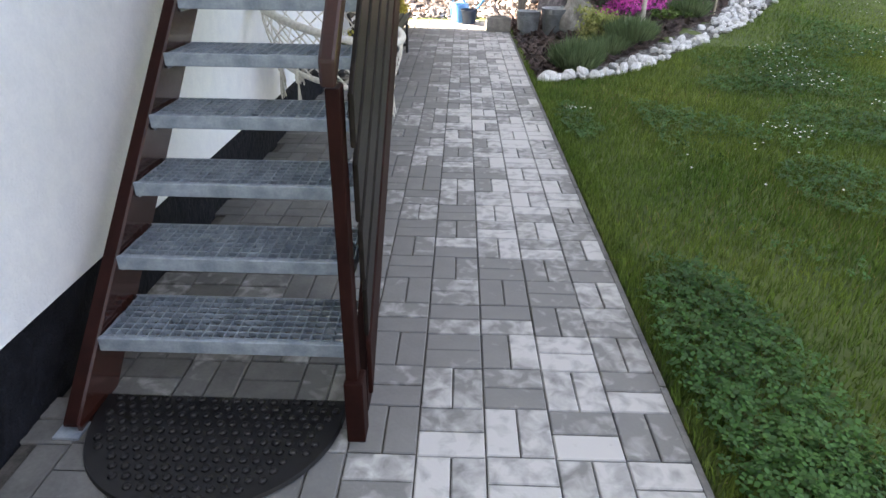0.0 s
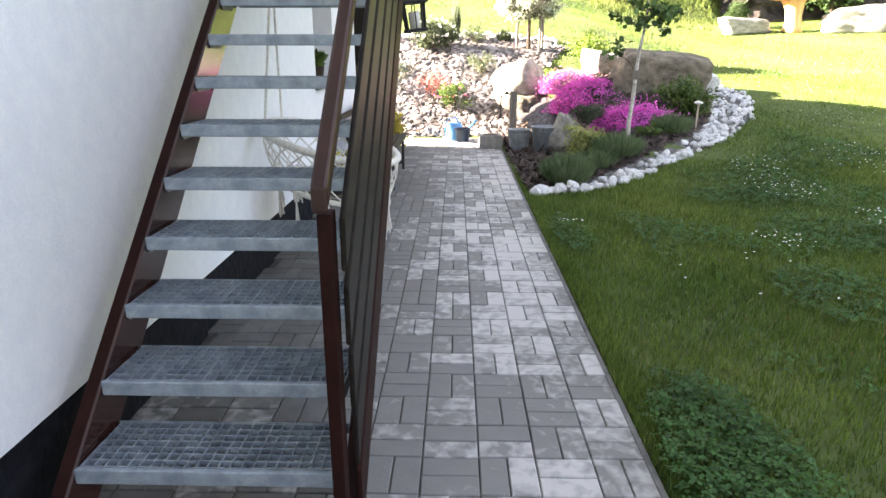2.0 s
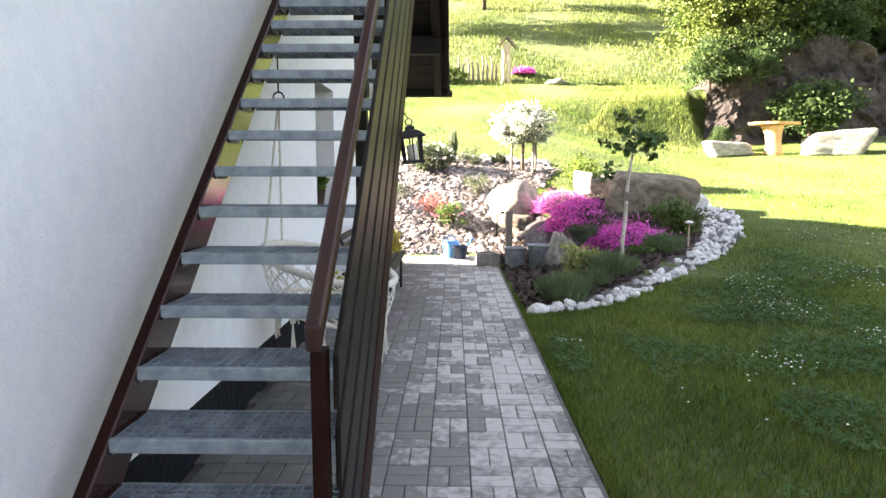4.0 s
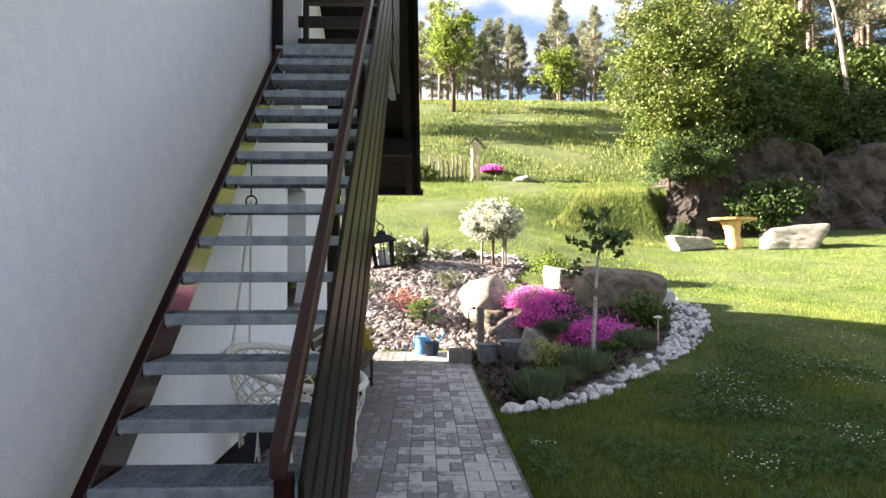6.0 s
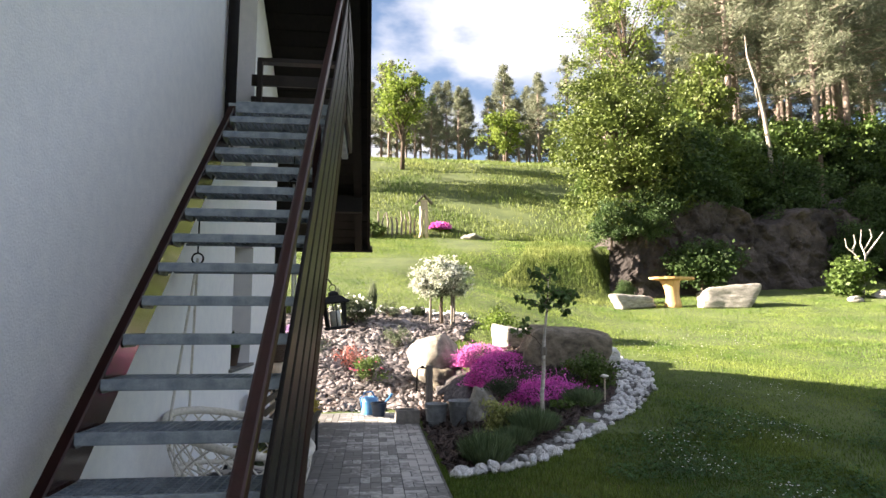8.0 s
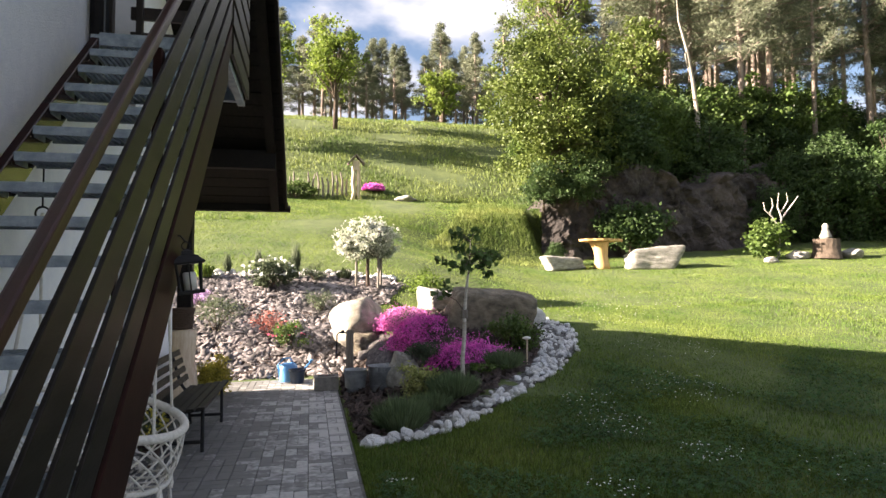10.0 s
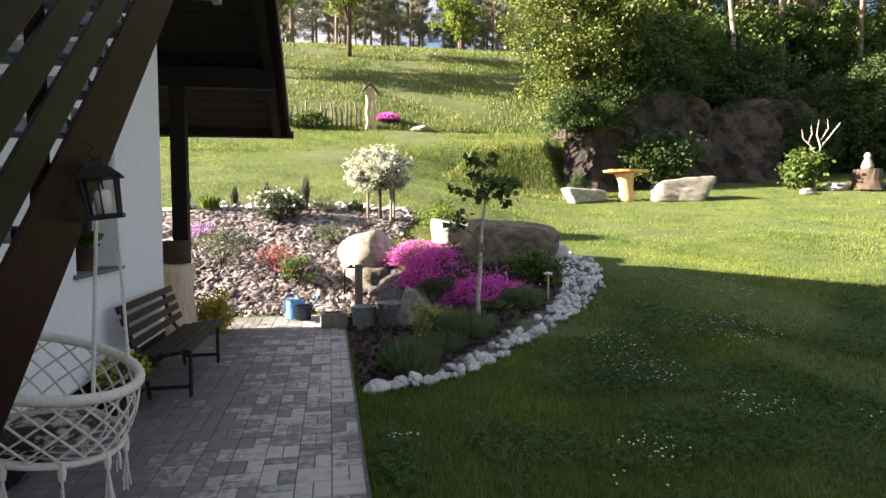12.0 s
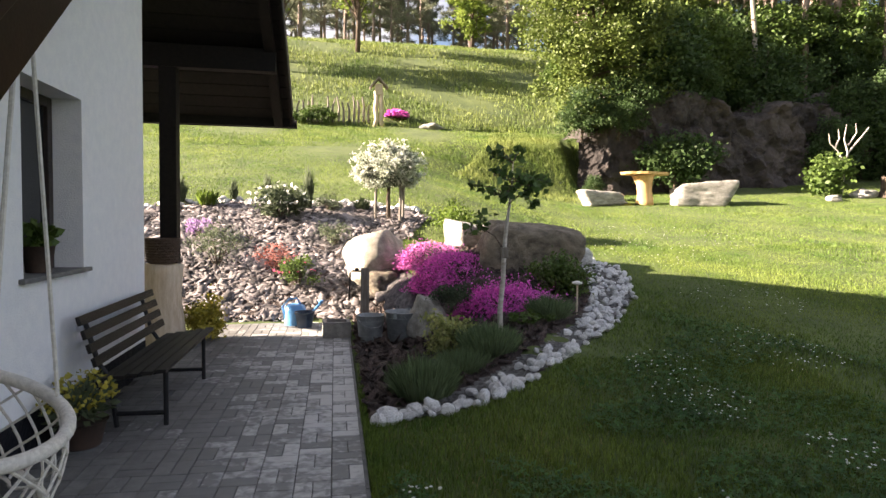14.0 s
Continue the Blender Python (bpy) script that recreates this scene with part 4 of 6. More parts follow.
bed("border_gravel", OUTER + INNER[::-1], 0.022, GRAVEL, "pale grey gravel under the white border stones", 0.06)
white_stones()
boulder("large rounded grey boulder on the slate slope", (1.06, 9.72, 0.82), (0.52, 0.46, 0.50), 20, TAN, 3, 0.78, 0.15)
boulder("brown rock below the grey boulder", (1.10, 9.35, 0.52), (0.30, 0.28, 0.26), 50, SANDSTONE, 5)
boulder("grey pointed stone beside the zinc buckets", (1.46, 7.42, 0.32), (0.28, 0.26, 0.34), 10, STONE, 8, 0.66)
hewn("big sandy-brown boulder behind the pink flowers", (3.12, 8.78, 0.90), (0.72, 0.42, 0.50), -6, SANDSTONE, 11, 4, 6, 0.16)
hewn("pale square boulder at the back of the rockery", (2.52, 9.72, 1.19), (0.36, 0.30, 0.20), 12, STONE, 14, 3, 6)
hewn("long flat grey stone at the back of the rockery", (3.42, 9.74, 1.18), (0.74, 0.32, 0.14), -14, STONE, 17, 0, 7, 0.3)
boulder("low pale stone at the end of the rockery", (4.0, 9.35, 0.98), (0.38, 0.34, 0.20), 30, MARBLE, 19)
for i, (x, y, z, t, s) in enumerate(((1.34, 8.95, 0.46, 35, 0.40), (1.42, 8.65, 0.36, 50, 0.34), (1.26, 9.1, 0.50, 25, 0.36))):
    o = boulder("leaning grey slate slab in the rockery", (x, y, z), (s, 0.16, 0.035), t, SLATE, 40 + i, 0.75, 0.15)
    o.matrix_basis = pose(x, y, z, 25, -34, t) @ Matrix.Diagonal((s, 0.18, 0.035, 1))


def cushion(name, label, at, radii, petals, leaves, seed, n=5200, size=0.030):
    """A dense flowering cushion: a leafy mound under a skin of small petals."""
    t = thing(name, label, "flowering plant", at)
    rng = np.random.default_rng(seed)
    bumps = shell(rng, 26, np.array(radii) * 0.82, (0, 0, 0), 0.8, 0.0)
    pts = clumped(rng, bumps, min(radii[:2]) * 0.36, n // 26)
    pts = np.concatenate([pts, shell(rng, n // 2, radii, (0, 0, 0), 0.86, 0.0)])
    pts[:, 2] = np.maximum(pts[:, 2], -0.02)
    leafy("blossom", pts, size, size * 0.85, petals, t, seed, 0.8)
    leafy("foliage", shell(rng, n // 3, np.array(radii) * 0.92, (0, 0, 0), 0.6, 0.0), size * 1.5, size * 0.6, leaves, t, seed + 1, 0.5)
    return t


cushion("moss_phlox", "dense mat of bright magenta moss phlox over the rocks", (2.10, 8.78, 0.48), (0.68, 0.56, 0.54), PHLOX, GREENB, 21, 19000, 0.028)
# paler petal colour stands for sun falling on this part of the phlox
cushion("moss_phlox", "moss phlox spilling beside the boulder, petals coloured paler as if sunlit", (1.80, 9.35, 0.76), (0.54, 0.40, 0.38), leaf_mat("sunlit_phlox", (0.62, 0.16, 0.46), (0.80, 0.30, 0.62)), GREENB, 22, 6000, 0.026)
cushion("moss_phlox", "magenta moss phlox round the young birch", (2.46, 7.40, 0.34), (0.70, 0.50, 0.33), PHLOX, GREENB, 23, 16000, 0.028)


def spiky(name, label, at, radius, height, mat, seed, n=900, width=0.008, category="shrub", splay=0.55):
    """A tuft of upright stems that spread from one foot."""
    t = thing(name, label, category, at)
    rng = np.random.default_rng(seed)
    a, r = rng.uniform(0, 2 * math.pi, n), np.sqrt(rng.uniform(0, 1, n))
    foot = np.stack([np.cos(a) * r * radius * 0.72, np.sin(a) * r * radius * 0.72, np.zeros(n)], 1)
    h = height * rng.uniform(0.6, 1.05, n) * (1 - 0.35 * r)
    tip = np.stack([np.cos(a) * r * radius * (1 + splay * 0.3), np.sin(a) * r * radius * (1 + splay * 0.1), h], 1) + rng.normal(0, 0.03, (n, 3))
    mid = (foot + tip) * 0.5 + np.stack([np.zeros(n), np.zeros(n), h * 0.12], 1)
    side = np.stack([-np.sin(a + rng.uniform(0, 3, n)), np.cos(a + rng.uniform(0, 3, n)), np.zeros(n)], 1) * width
    v = np.stack([foot, mid + side, tip, mid - side], 1).reshape(-1, 3)
    ob = new("foliage", mesh_from("foliage", v, np.arange(4 * n).reshape(n, 4), mat))
    ob.parent = t
    return t


def shrub(name, label, at, radii, leaf, mat, seed, clumps=16, per=70, category="shrub", extra=None):
    t = thing(name, label, category, at)
    rng = np.random.default_rng(seed)
    c = shell(rng, clumps, np.array(radii) * 0.8, (0, 0, radii[2] * 0.85), 0.35, -0.8)
    leafy("foliage", clumped(rng, c, min(radii) * 0.42, per), leaf[0], leaf[1], mat, t, seed)
    bm = bmesh.new()
    for p in c[:9]:
        tube(bm, [(0, 0, -0.05), (p[0] * 0.4, p[1] * 0.4, p[2] * 0.55), tuple(p)], [0.012, 0.008, 0.004], 5)
    part("twig", bm, BARK, t)
    if extra:
        m2, n2, s2 = extra
        leafy("blossom", shell(rng, n2, np.array(radii) * 1.0, (0, 0, radii[2] * 0.9), 0.8, -0.1), s2, s2 * 0.9, m2, t, seed + 3)
    return t


spiky("lavender", "grey-green lavender bush in the bark mulch", on_land(1.12, 5.25), 0.27, 0.38, LAVENDER, 31, 3000, 0.005)
spiky("lavender", "grey-green lavender bush behind the white stones", on_land(1.86, 6.02), 0.30, 0.34, LAVENDER, 32, 2400, 0.005)
spiky("lavender", "low grey-green lavender beside the birch", on_land(1.55, 5.75), 0.24, 0.26, LAVENDER, 33, 1600, 0.005)
spiky("lavender", "grey-green lavender near the garden light", on_land(2.75, 6.85), 0.26, 0.30, LAVENDER, 34, 1800, 0.005)
shrub("euonymus", "small yellow-variegated euonymus in the rockery", on_land(1.52, 6.30), (0.32, 0.28, 0.27), (0.05, 0.028), leaf_mat("variegated_leaf", (0.14, 0.18, 0.04), (0.50, 0.50, 0.20), scale=9), 41, 24, 70)
shrub("creeping_heather", "grey-green creeping heather over the stones", (1.74, 7.34, 0.44), (0.28, 0.26, 0.17), (0.03, 0.012), leaf_mat("heather_leaf", (0.05, 0.075, 0.04), (0.09, 0.12, 0.065)), 42, 26, 110)
shrub("leafy_perennial", "loose green perennial with reddish leaves by the boulder", on_land(3.15, 7.70), (0.50, 0.36, 0.30), (0.05, 0.03), GREENA, 43, 30, 70)
shrub("leafy_perennial", "loose green perennial in front of the magenta flowers", on_land(2.42, 6.55), (0.30, 0.2, 0.10), (0.045, 0.026), GREENA, 44, 12, 40)
shrub("golden_euonymus", "yellow-leaved euonymus beside the log pedestal", (-1.10, 8.02, 0), (0.27, 0.30, 0.32), (0.05, 0.028), YELLOWLEAF, 45, 28, 90)
shrub("red_azalea", "low shrub with coral red leaves on the slate bed", on_land(-0.50, 10.45), (0.50, 0.36, 0.28), (0.045, 0.018), REDLEAF, 46, 22, 32)
shrub("green_azalea", "bright green azalea with a few pink flowers on the slate bed", on_land(-0.12, 10.05), (0.42, 0.32, 0.27), (0.06, 0.024), GREENA, 47, 18, 50, extra=(leaf_mat("rose_petal", (0.6, 0.12, 0.2), (0.7, 0.2, 0.28)), 24, 0.05))
shrub("white_rhododendron", "dark green rhododendron with white flower heads", on_land(-0.62, 12.35), (0.62, 0.45, 0.36), (0.10, 0.04), GREYGREEN, 48, 26, 60, extra=(WHITEPETAL, 70, 0.085))
shrub("grey_shrub", "grey-green cotoneaster near the terrace", on_land(-1.42, 10.6), (0.52, 0.46, 0.42), (0.035, 0.015), GREYGREEN, 49, 26, 90)
shrub("grey_shrub", "pale grey-green shrub on the slate bed", on_land(0.42, 11.3), (0.38, 0.30, 0.26), (0.05, 0.014), GREYGREEN, 50, 18, 60)
shrub("grey_shrub", "pale grey-green shrub at the top of the slate bed", on_land(0.32, 12.85), (0.42, 0.30, 0.24), (0.05, 0.014), GREYGREEN, 51, 18, 60)
shrub("green_shrub", "fresh green shrub behind the rockery", on_land(2.60, 11.6), (0.55, 0.45, 0.44), (0.06, 0.03), LIMELEAF, 52, 24, 60)
shrub("lilac_shrub", "low shrub with lilac flowers near the terrace post", on_land(-1.9, 11.6), (0.34, 0.3, 0.18), (0.04, 0.02), leaf_mat("lilac_petal", (0.34, 0.2, 0.42), (0.52, 0.36, 0.58)), 53, 16, 50)
for i, (x, y, r, h) in enumerate(((0.95, 12.95, 0.16, 0.30), (-2.05, 13.1, 0.2, 0.42), (-2.6, 13.2, 0.14, 0.7), (-0.1, 13.0, 0.07, 0.95), (-0.95, 13.55, 0.05, 0.6), (-1.6, 13.4, 0.05, 0.5))):
    spiky("ornamental_grass" if h < 0.6 else "young_conifer", "small upright green plant at the edge of the slate bed", on_land(x, y), r, h, GREYGREEN if i != 1 else LIMELEAF, 60 + i, 320, 0.012)


# ---- small things at the end of the path ----
def trough():
    t = thing("stone_trough", "small square brown concrete trough on the paving edge", "trough", (0.44, 8.10, 0.0), 3)
    bm = bmesh.new()
    for d in ((-0.17, 0.17, -0.15, 0.15, 0.0, 0.05), (-0.17, 0.17, -0.15, -0.10, 0.05, 0.19), (-0.17, 0.17, 0.10, 0.15, 0.05, 0.19), (-0.17, -0.12, -0.10, 0.10, 0.05, 0.19), (0.12, 0.17, -0.10, 0.10, 0.05, 0.19)):
        box(bm, *d)
    wobble(bm, 0.006, 9)
    part("basin", bm, CONCRETE, t)
    boxed("soil", (-0.119, 0.119, -0.099, 0.099, 0.051, 0.15), MULCH, t)


def bucket(x, y, r, h, turn):
    t = thing("zinc_bucket", "old dull zinc bucket with a wire handle beside the rockery", "bucket", on_land(x, y, 0.012), turn, "zinc buckets by the path")
    bm = bmesh.new()
    lathe(bm, [(r * 0.78, 0), (r * 0.80, 0.012), (r * 0.98, h * 0.97), (r * 1.02, h * 0.985), (r * 1.02, h), (r * 0.96, h), (r * 0.80, 0.10), (r * 0.5, 0.09)], 28)
    part("body", bm, BUCKET, t, "", True)
    for z in (0.25, 0.8):
        bm = bmesh.new()
        k = r * (0.80 + 0.19 * z)
        tube(bm, [(k * math.cos(a), k * math.sin(a), h * z) for a in np.linspace(0, 2 * math.pi, 33)], 0.004, 6, False)
        part("band", bm, BUCKET, t)
    bm = bmesh.new()
    tube(bm, [(r * math.cos(a), -r * 0.55 - 0.35 * r * math.sin(a), h * 0.93 - h * 0.35 * math.sin(a)) for a in np.linspace(0.0, math.pi, 14)], 0.004, 6)
    part("handle", bm, BUCKET, t)
    for s in (-1, 1):
        boxed("ear", (s * r * 0.98 - 0.006, s * r * 0.98 + 0.006, -0.02, 0.02, h * 0.82, h * 1.03), BUCKET, t, 0.003)


def tap_post():
    t = thing("tap_post", "grey square timber post with a garden tap", "tap post", on_land(0.80, 8.40, -0.02))
    boxed("shaft", (-0.055, 0.055, -0.05, 0.05, 0, 0.84), GREYWOOD, t, 0.008)
    bm = bmesh.new()
    tube(bm, [(-0.05, -0.02, 0.80), (-0.16, -0.02, 0.805), (-0.19, -0.02, 0.78), (-0.205, -0.02, 0.42)], 0.012, 8)
    part("pipe", bm, BLACKIRON, t)
    boxed("tap", (-0.13, -0.08, -0.035, -0.005, 0.79, 0.84), BLACKIRON, t, 0.006)


def watering_can():
    t = thing("watering_can", "light blue plastic watering can at the end of the path", "watering can", on_land(-0.12, 8.98, 0.0), 20)
    bm = bmesh.new()
    lathe(bm, [(0.13, 0), (0.14, 0.01), (0.145, 0.20), (0.13, 0.26), (0.10, 0.28), (0.09, 0.275)], 24)
    part("body", bm, BLUE, t, "", True)
    bm = bmesh.new()
    tube(bm, [(0.12, 0, 0.06), (0.26, 0, 0.17), (0.36, 0, 0.27)], [0.03, 0.02, 0.016], 10)
    lathe(bm, [(0.016, 0.26), (0.045, 0.31), (0.04, 0.315)], 12, (0.365, 0, 0))
    part("spout", bm, BLUE, t, "", True)
    bm = bmesh.new()
    tube(bm, [(0.08, 0, 0.27), (0.03, 0, 0.36), (-0.08, 0, 0.36), (-0.17, 0, 0.26), (-0.14, 0, 0.10)], 0.014, 8)
    part("handle", bm, BLUE, t, "", True)
    p = thing("plant_pot", "empty dark blue plastic pot beside the watering can", "pot", on_land(0.02, 8.74, 0.0))
    bm = bmesh.new()
    lathe(bm, [(0.09, 0), (0.095, 0.01), (0.125, 0.19), (0.135, 0.19), (0.135, 0.215), (0.12, 0.215), (0.10, 0.06), (0.05, 0.05)], 24)
    part("body", bm, DARKBLUE, p, "", True)


def garden_light():
    t = thing("garden_light", "thin solar garden light with a pale disc top", "garden light", on_land(3.12, 6.98))
    bm = bmesh.new()
    tube(bm, [(0, 0, -0.05), (0.005, 0, 0.36)], 0.011, 8)
    part("stake", bm, PALELOG, t)
    bm = bmesh.new()
    lathe(bm, [(0.018, 0.35), (0.058, 0.365), (0.058, 0.38), (0.018, 0.395)], 18)
    part("cap", bm, CANDLE, t, "", True)


trough()
bucket(0.83, 7.62, 0.165, 0.32, 10)
bucket(1.19, 7.50, 0.20, 0.34, 60)
tap_post()
watering_can()
garden_light()


# ---- young birch and pollarded willow ----
def young_birch():
    t = thing("young_birch", "slim young birch with pale bark and dark green leaves", "tree", on_land(2.08, 6.42, -0.02))
    bm = bmesh.new()
    line = [(0, 0, 0), (0.0, 0.03, 0.3), (0.03, 0.05, 0.6), (0.04, 0.06, 0.9), (0.07, 0.09, 1.15), (0.13, 0.15, 1.5), (0.16, 0.2, 1.82)]
    tube(bm, line, [0.030, 0.027, 0.025, 0.023, 0.019, 0.012, 0.004], 10)
    wobble(bm, 0.005, 9)
    part("trunk", bm, BIRCH, t, "", True)
    rng = np.random.default_rng(71)
    ends = []
    bm = bmesh.new()
    for i in range(16):
        k = rng.uniform(0.3, 1.0)
        p = Vector(line[4]).lerp(Vector(line[6]), k)
        a = rng.uniform(0, 6.28)
        r = rng.uniform(0.18, 0.62) * (1.1 - 0.5 * k)
        e = p + Vector((math.cos(a) * r, math.sin(a) * r * 0.9, rng.uniform(-0.10, 0.20)))
        tube(bm, [p, p.lerp(e, 0.5) + Vector((0, 0, 0.03)), e], [0.007, 0.005, 0.002], 5)
        ends += [tuple(p.lerp(e, q)) for q in (0.55, 0.8, 1.0)]
    e = Vector((-0.30, -0.05, 1.16))
    tube(bm, [line[3], (-0.08, 0.02, 1.05), e], [0.009, 0.006, 0.002], 5)
    ends += [tuple(e), tuple(e + Vector((0.06, 0, 0.08))), (-0.2, 0.05, 1.12), (-0.26, 0, 1.26), (-0.33, 0.02, 1.08), (-0.15, 0.0, 1.2)]
    tagged(part("branchwork", bm, BARK, t), kind="stuff")
    leafy("foliage", clumped(rng, ends, 0.09, 6), 0.085, 0.066, leaf_mat("birch_leaf", (0.038, 0.08, 0.02), (0.085, 0.14, 0.035)), t, 72, -0.2)
    boxed("tie", (0.0, 0.08, 0.03, 0.10, 0.82, 0.93), GREYWOOD, t, 0.01, "sacking tie round the trunk")


def willow_ball():
    base = on_land(1.42, 12.3)
    t = thing("dappled_willow", "pollarded dappled willow with a round cream-white crown", "tree", base)
    bm = bmesh.new()
    tube(bm, [(0.02, 0, -0.1), (0.0, 0, 0.4), (0.02, 0, 0.8)], [0.045, 0.04, 0.035], 10)
    part("trunk", bm, BARK, t, "", True)
    rng = np.random.default_rng(81)
    c = shell(rng, 170, (0.68, 0.66, 0.50), (0.0, 0, 1.02), 0.45, -0.7)
    pts = clumped(rng, c, 0.095, 80)
    leafy("crown", pts, 0.060, 0.022, CREAMLEAF, t, 82, 0.2)
    leafy("inner_leaves", clumped(rng, c * np.array([0.93, 0.93, 1.0]), 0.10, 34), 0.065, 0.024, GREYGREEN, t, 84, 0.2)
    bm = bmesh.new()
    for p in c[:40]:
        tube(bm, [(0, 0, 0.75), (p[0] * 0.5, p[1] * 0.5, 0.75 + (p[2] - 0.75) * 0.6), tuple(p)], [0.012, 0.008, 0.003], 5)
    tagged(part("branchwork", bm, BARK, t), kind="stuff")
    shoots = shell(rng, 110, (0.76, 0.74, 0.58), (0, 0, 1.02), 0.92, -0.2)
    shoots = leafy("shoots", np.concatenate([shoots + rng.normal(0, 0.02, shoots.shape) for _ in range(5)]), 0.05, 0.016, WHITEPETAL, t, 83, 0.5)
    tagged(shoots, kind="stuff")
    for i, (dx, dy) in enumerate(((-0.24, 0.05), (0.22, -0.1), (0.30, 0.12))):
        s = thing("tree_stake", "thin round wooden stake beside the willow", "stake", on_land(1.42 + dx, 12.3 + dy, -0.1), 0, "willow stakes")
        bm = bmesh.new()
        tube(bm, [(0, 0, 0), (0.01, 0, 0.95)], 0.028, 8)
        part("pole", bm, GREYWOOD, s)


young_birch()
willow_ball()


# ---- table and stones on the upper lawn ----
def upper_lawn():
    t = thing("garden_table", "rustic table, a pale tree-trunk foot under a thick wooden top", "table", on_land(9.95, 18.4, -0.02), 8)
    bm = bmesh.new()
    tube(bm, [(0, 0, 0), (0.02, 0, 0.15), (0.0, 0, 0.4), (-0.02, 0, 0.65), (-0.04, 0, 0.86), (-0.05, 0, 0.95)], [0.30, 0.26, 0.22, 0.24, 0.30, 0.36], 18)
    wobble(bm, 0.04, 3)
    part("foot", bm, HONEY, t, "", True)
    bm = bmesh.new()
    n = 26
    rim = [(0.76 * math.cos(2 * math.pi * i / n) * (1 + 0.08 * math.sin(i * 2.3)), 0.55 * math.sin(2 * math.pi * i / n) * (1 + 0.08 * math.cos(i * 1.7))) for i in range(n)]
    a, b = [bm.verts.new((x, y, 0.95)) for x, y in rim], [bm.verts.new((x * 1.03, y * 1.03, 1.02)) for x, y in rim]
    bm.faces.new(list(reversed(a)))
    bm.faces.new(b)
    for i in range(n):
        bm.faces.new((a[i], a[(i + 1) % n], b[(i + 1) % n], b[i]))
    part("tabletop", bm, HONEY, t)
    for label, x, y, s, turn, seed in (("squared stone block used as a seat", 8.65, 18.7, (0.66, 0.40, 0.25), 5, 51), ("long pale stone log used as a seat", 11.45, 17.75, (0.80, 0.40, 0.36), -8, 54)):
        hewn(label, on_land(x, y, s[2] * 0.80), s, turn, STONE, seed, 0, 0, 0.28, "stone_bench", "stone seat")
    # roadside-shrine post with its little roof
    c = thing("wooden_shrine", "carved wooden post with a small gabled roof on the slope", "shrine", on_land(2.2, 26.6, -0.05))
    for side in (-1, 1):
        bm = bmesh.new()
        tube(bm, [(0.17 * side, 0, 0), (0.10 * side, 0, 0.35), (0.13 * side, 0, 0.75), (0.09 * side, 0, 1.15), (0.12 * side, 0, 1.5)], [0.10, 0.085, 0.10, 0.085, 0.08], 10)
        wobble(bm, 0.03, 4, side)
        part("post", bm, PALELOG, c, "", True)
    boxed("niche", (-0.16, 0.16, -0.10, 0.10, 1.36, 1.80), PALELOG, c, 0.01)
    for side in (-1, 1):
        boxed("roof_board", (-0.02, 0.56, -0.24, 0.24, -0.03, 0.03), GREYWOOD, c, 0.005, m=pose(0, 0, 2.04, 0, 48 if side > 0 else 132, 0))
    rng = random.Random(5)
    for i in range(22):
        x = -2.6 + 4.4 * i / 21
        st = new("fence_stick")
        bm = bmesh.new()
        h = rng.uniform(0.7, 1.15)
        tube(bm, [(0, 0, -0.1), (rng.uniform(-0.04, 0.04), 0, h * 0.6), (rng.uniform(-0.07, 0.07), 0, h)], [0.05, 0.045, 0.03], 6)
        part("stick", bm, GREYWOOD, st)
        st.location = on_land(x, 26.9 + rng.uniform(-0.1, 0.1))
        tagged(st, "rough grey wooden stick of a low fence", "fence stick", "sticks of the low fence")
    boulder("flat grey stone in the meadow", on_land(4.4, 26.4, 0.1), (0.6, 0.4, 0.2), 10, STONE, 61)
    shrub("fence_shrub", "dark green shrub growing along the low fence", on_land(-0.4, 26.6), (1.5, 0.4, 0.45), (0.10, 0.06), GREENA, 62, 30, 60)
    cushion("moss_phlox", "pink moss phlox beside the shrine", on_land(3.05, 27.4, 0.15), (0.55, 0.4, 0.25), PHLOX, GREENB, 63, 1400, 0.08)
    # driftwood and stump by the rock face
    d = thing("driftwood", "bleached white branching driftwood standing in a shrub", "driftwood", on_land(16.9, 18.3))
    bm = bmesh.new()
    for pts, r in (([(0, 0, 0.0), (0.1, 0, 1.0), (0.2, 0, 1.45), (0.6, 0, 1.9), (0.95, 0, 2.3)], 0.045), ([(0.1, 0, 1.1), (-0.2, 0, 1.5), (-0.5, 0, 1.75), (-0.55, 0, 2.05)], 0.03), ([(0.2, 0, 1.45), (0.12, 0.1, 1.9), (0.2, 0.1, 2.4)], 0.028), ([(0.2, 0, 1.7), (0.4, -0.1, 2.1), (0.35, -0.1, 2.4)], 0.025), ([(-0.3, 0, 1.6), (-0.15, 0, 1.9), (-0.2, 0, 2.2)], 0.03)):
        tube(bm, pts, [r * (1 - 0.7 * i / (len(pts) - 1)) for i in range(len(pts))], 7)
    tagged(part("branchwork", bm, BIRCH, d), kind="stuff")
    shrub("ivy_shrub", "green ivy shrub on the upper lawn before the rock face", on_land(16.3, 18.2), (0.85, 0.7, 0.85), (0.14, 0.10), GREENA, 64, 30, 60)
    s = thing("tree_stump", "low cut tree stump with a small grey stone figure on top", "tree stump", on_land(18.3, 17.6, -0.02))
    bm = bmesh.new()
    tube(bm, [(0, 0, 0), (0, 0, 0.3), (0, 0, 0.72)], [0.52, 0.44, 0.42], 16)
    wobble(bm, 0.05, 3)
    part("trunk", bm, BARK, s)
    bm = bmesh.new()
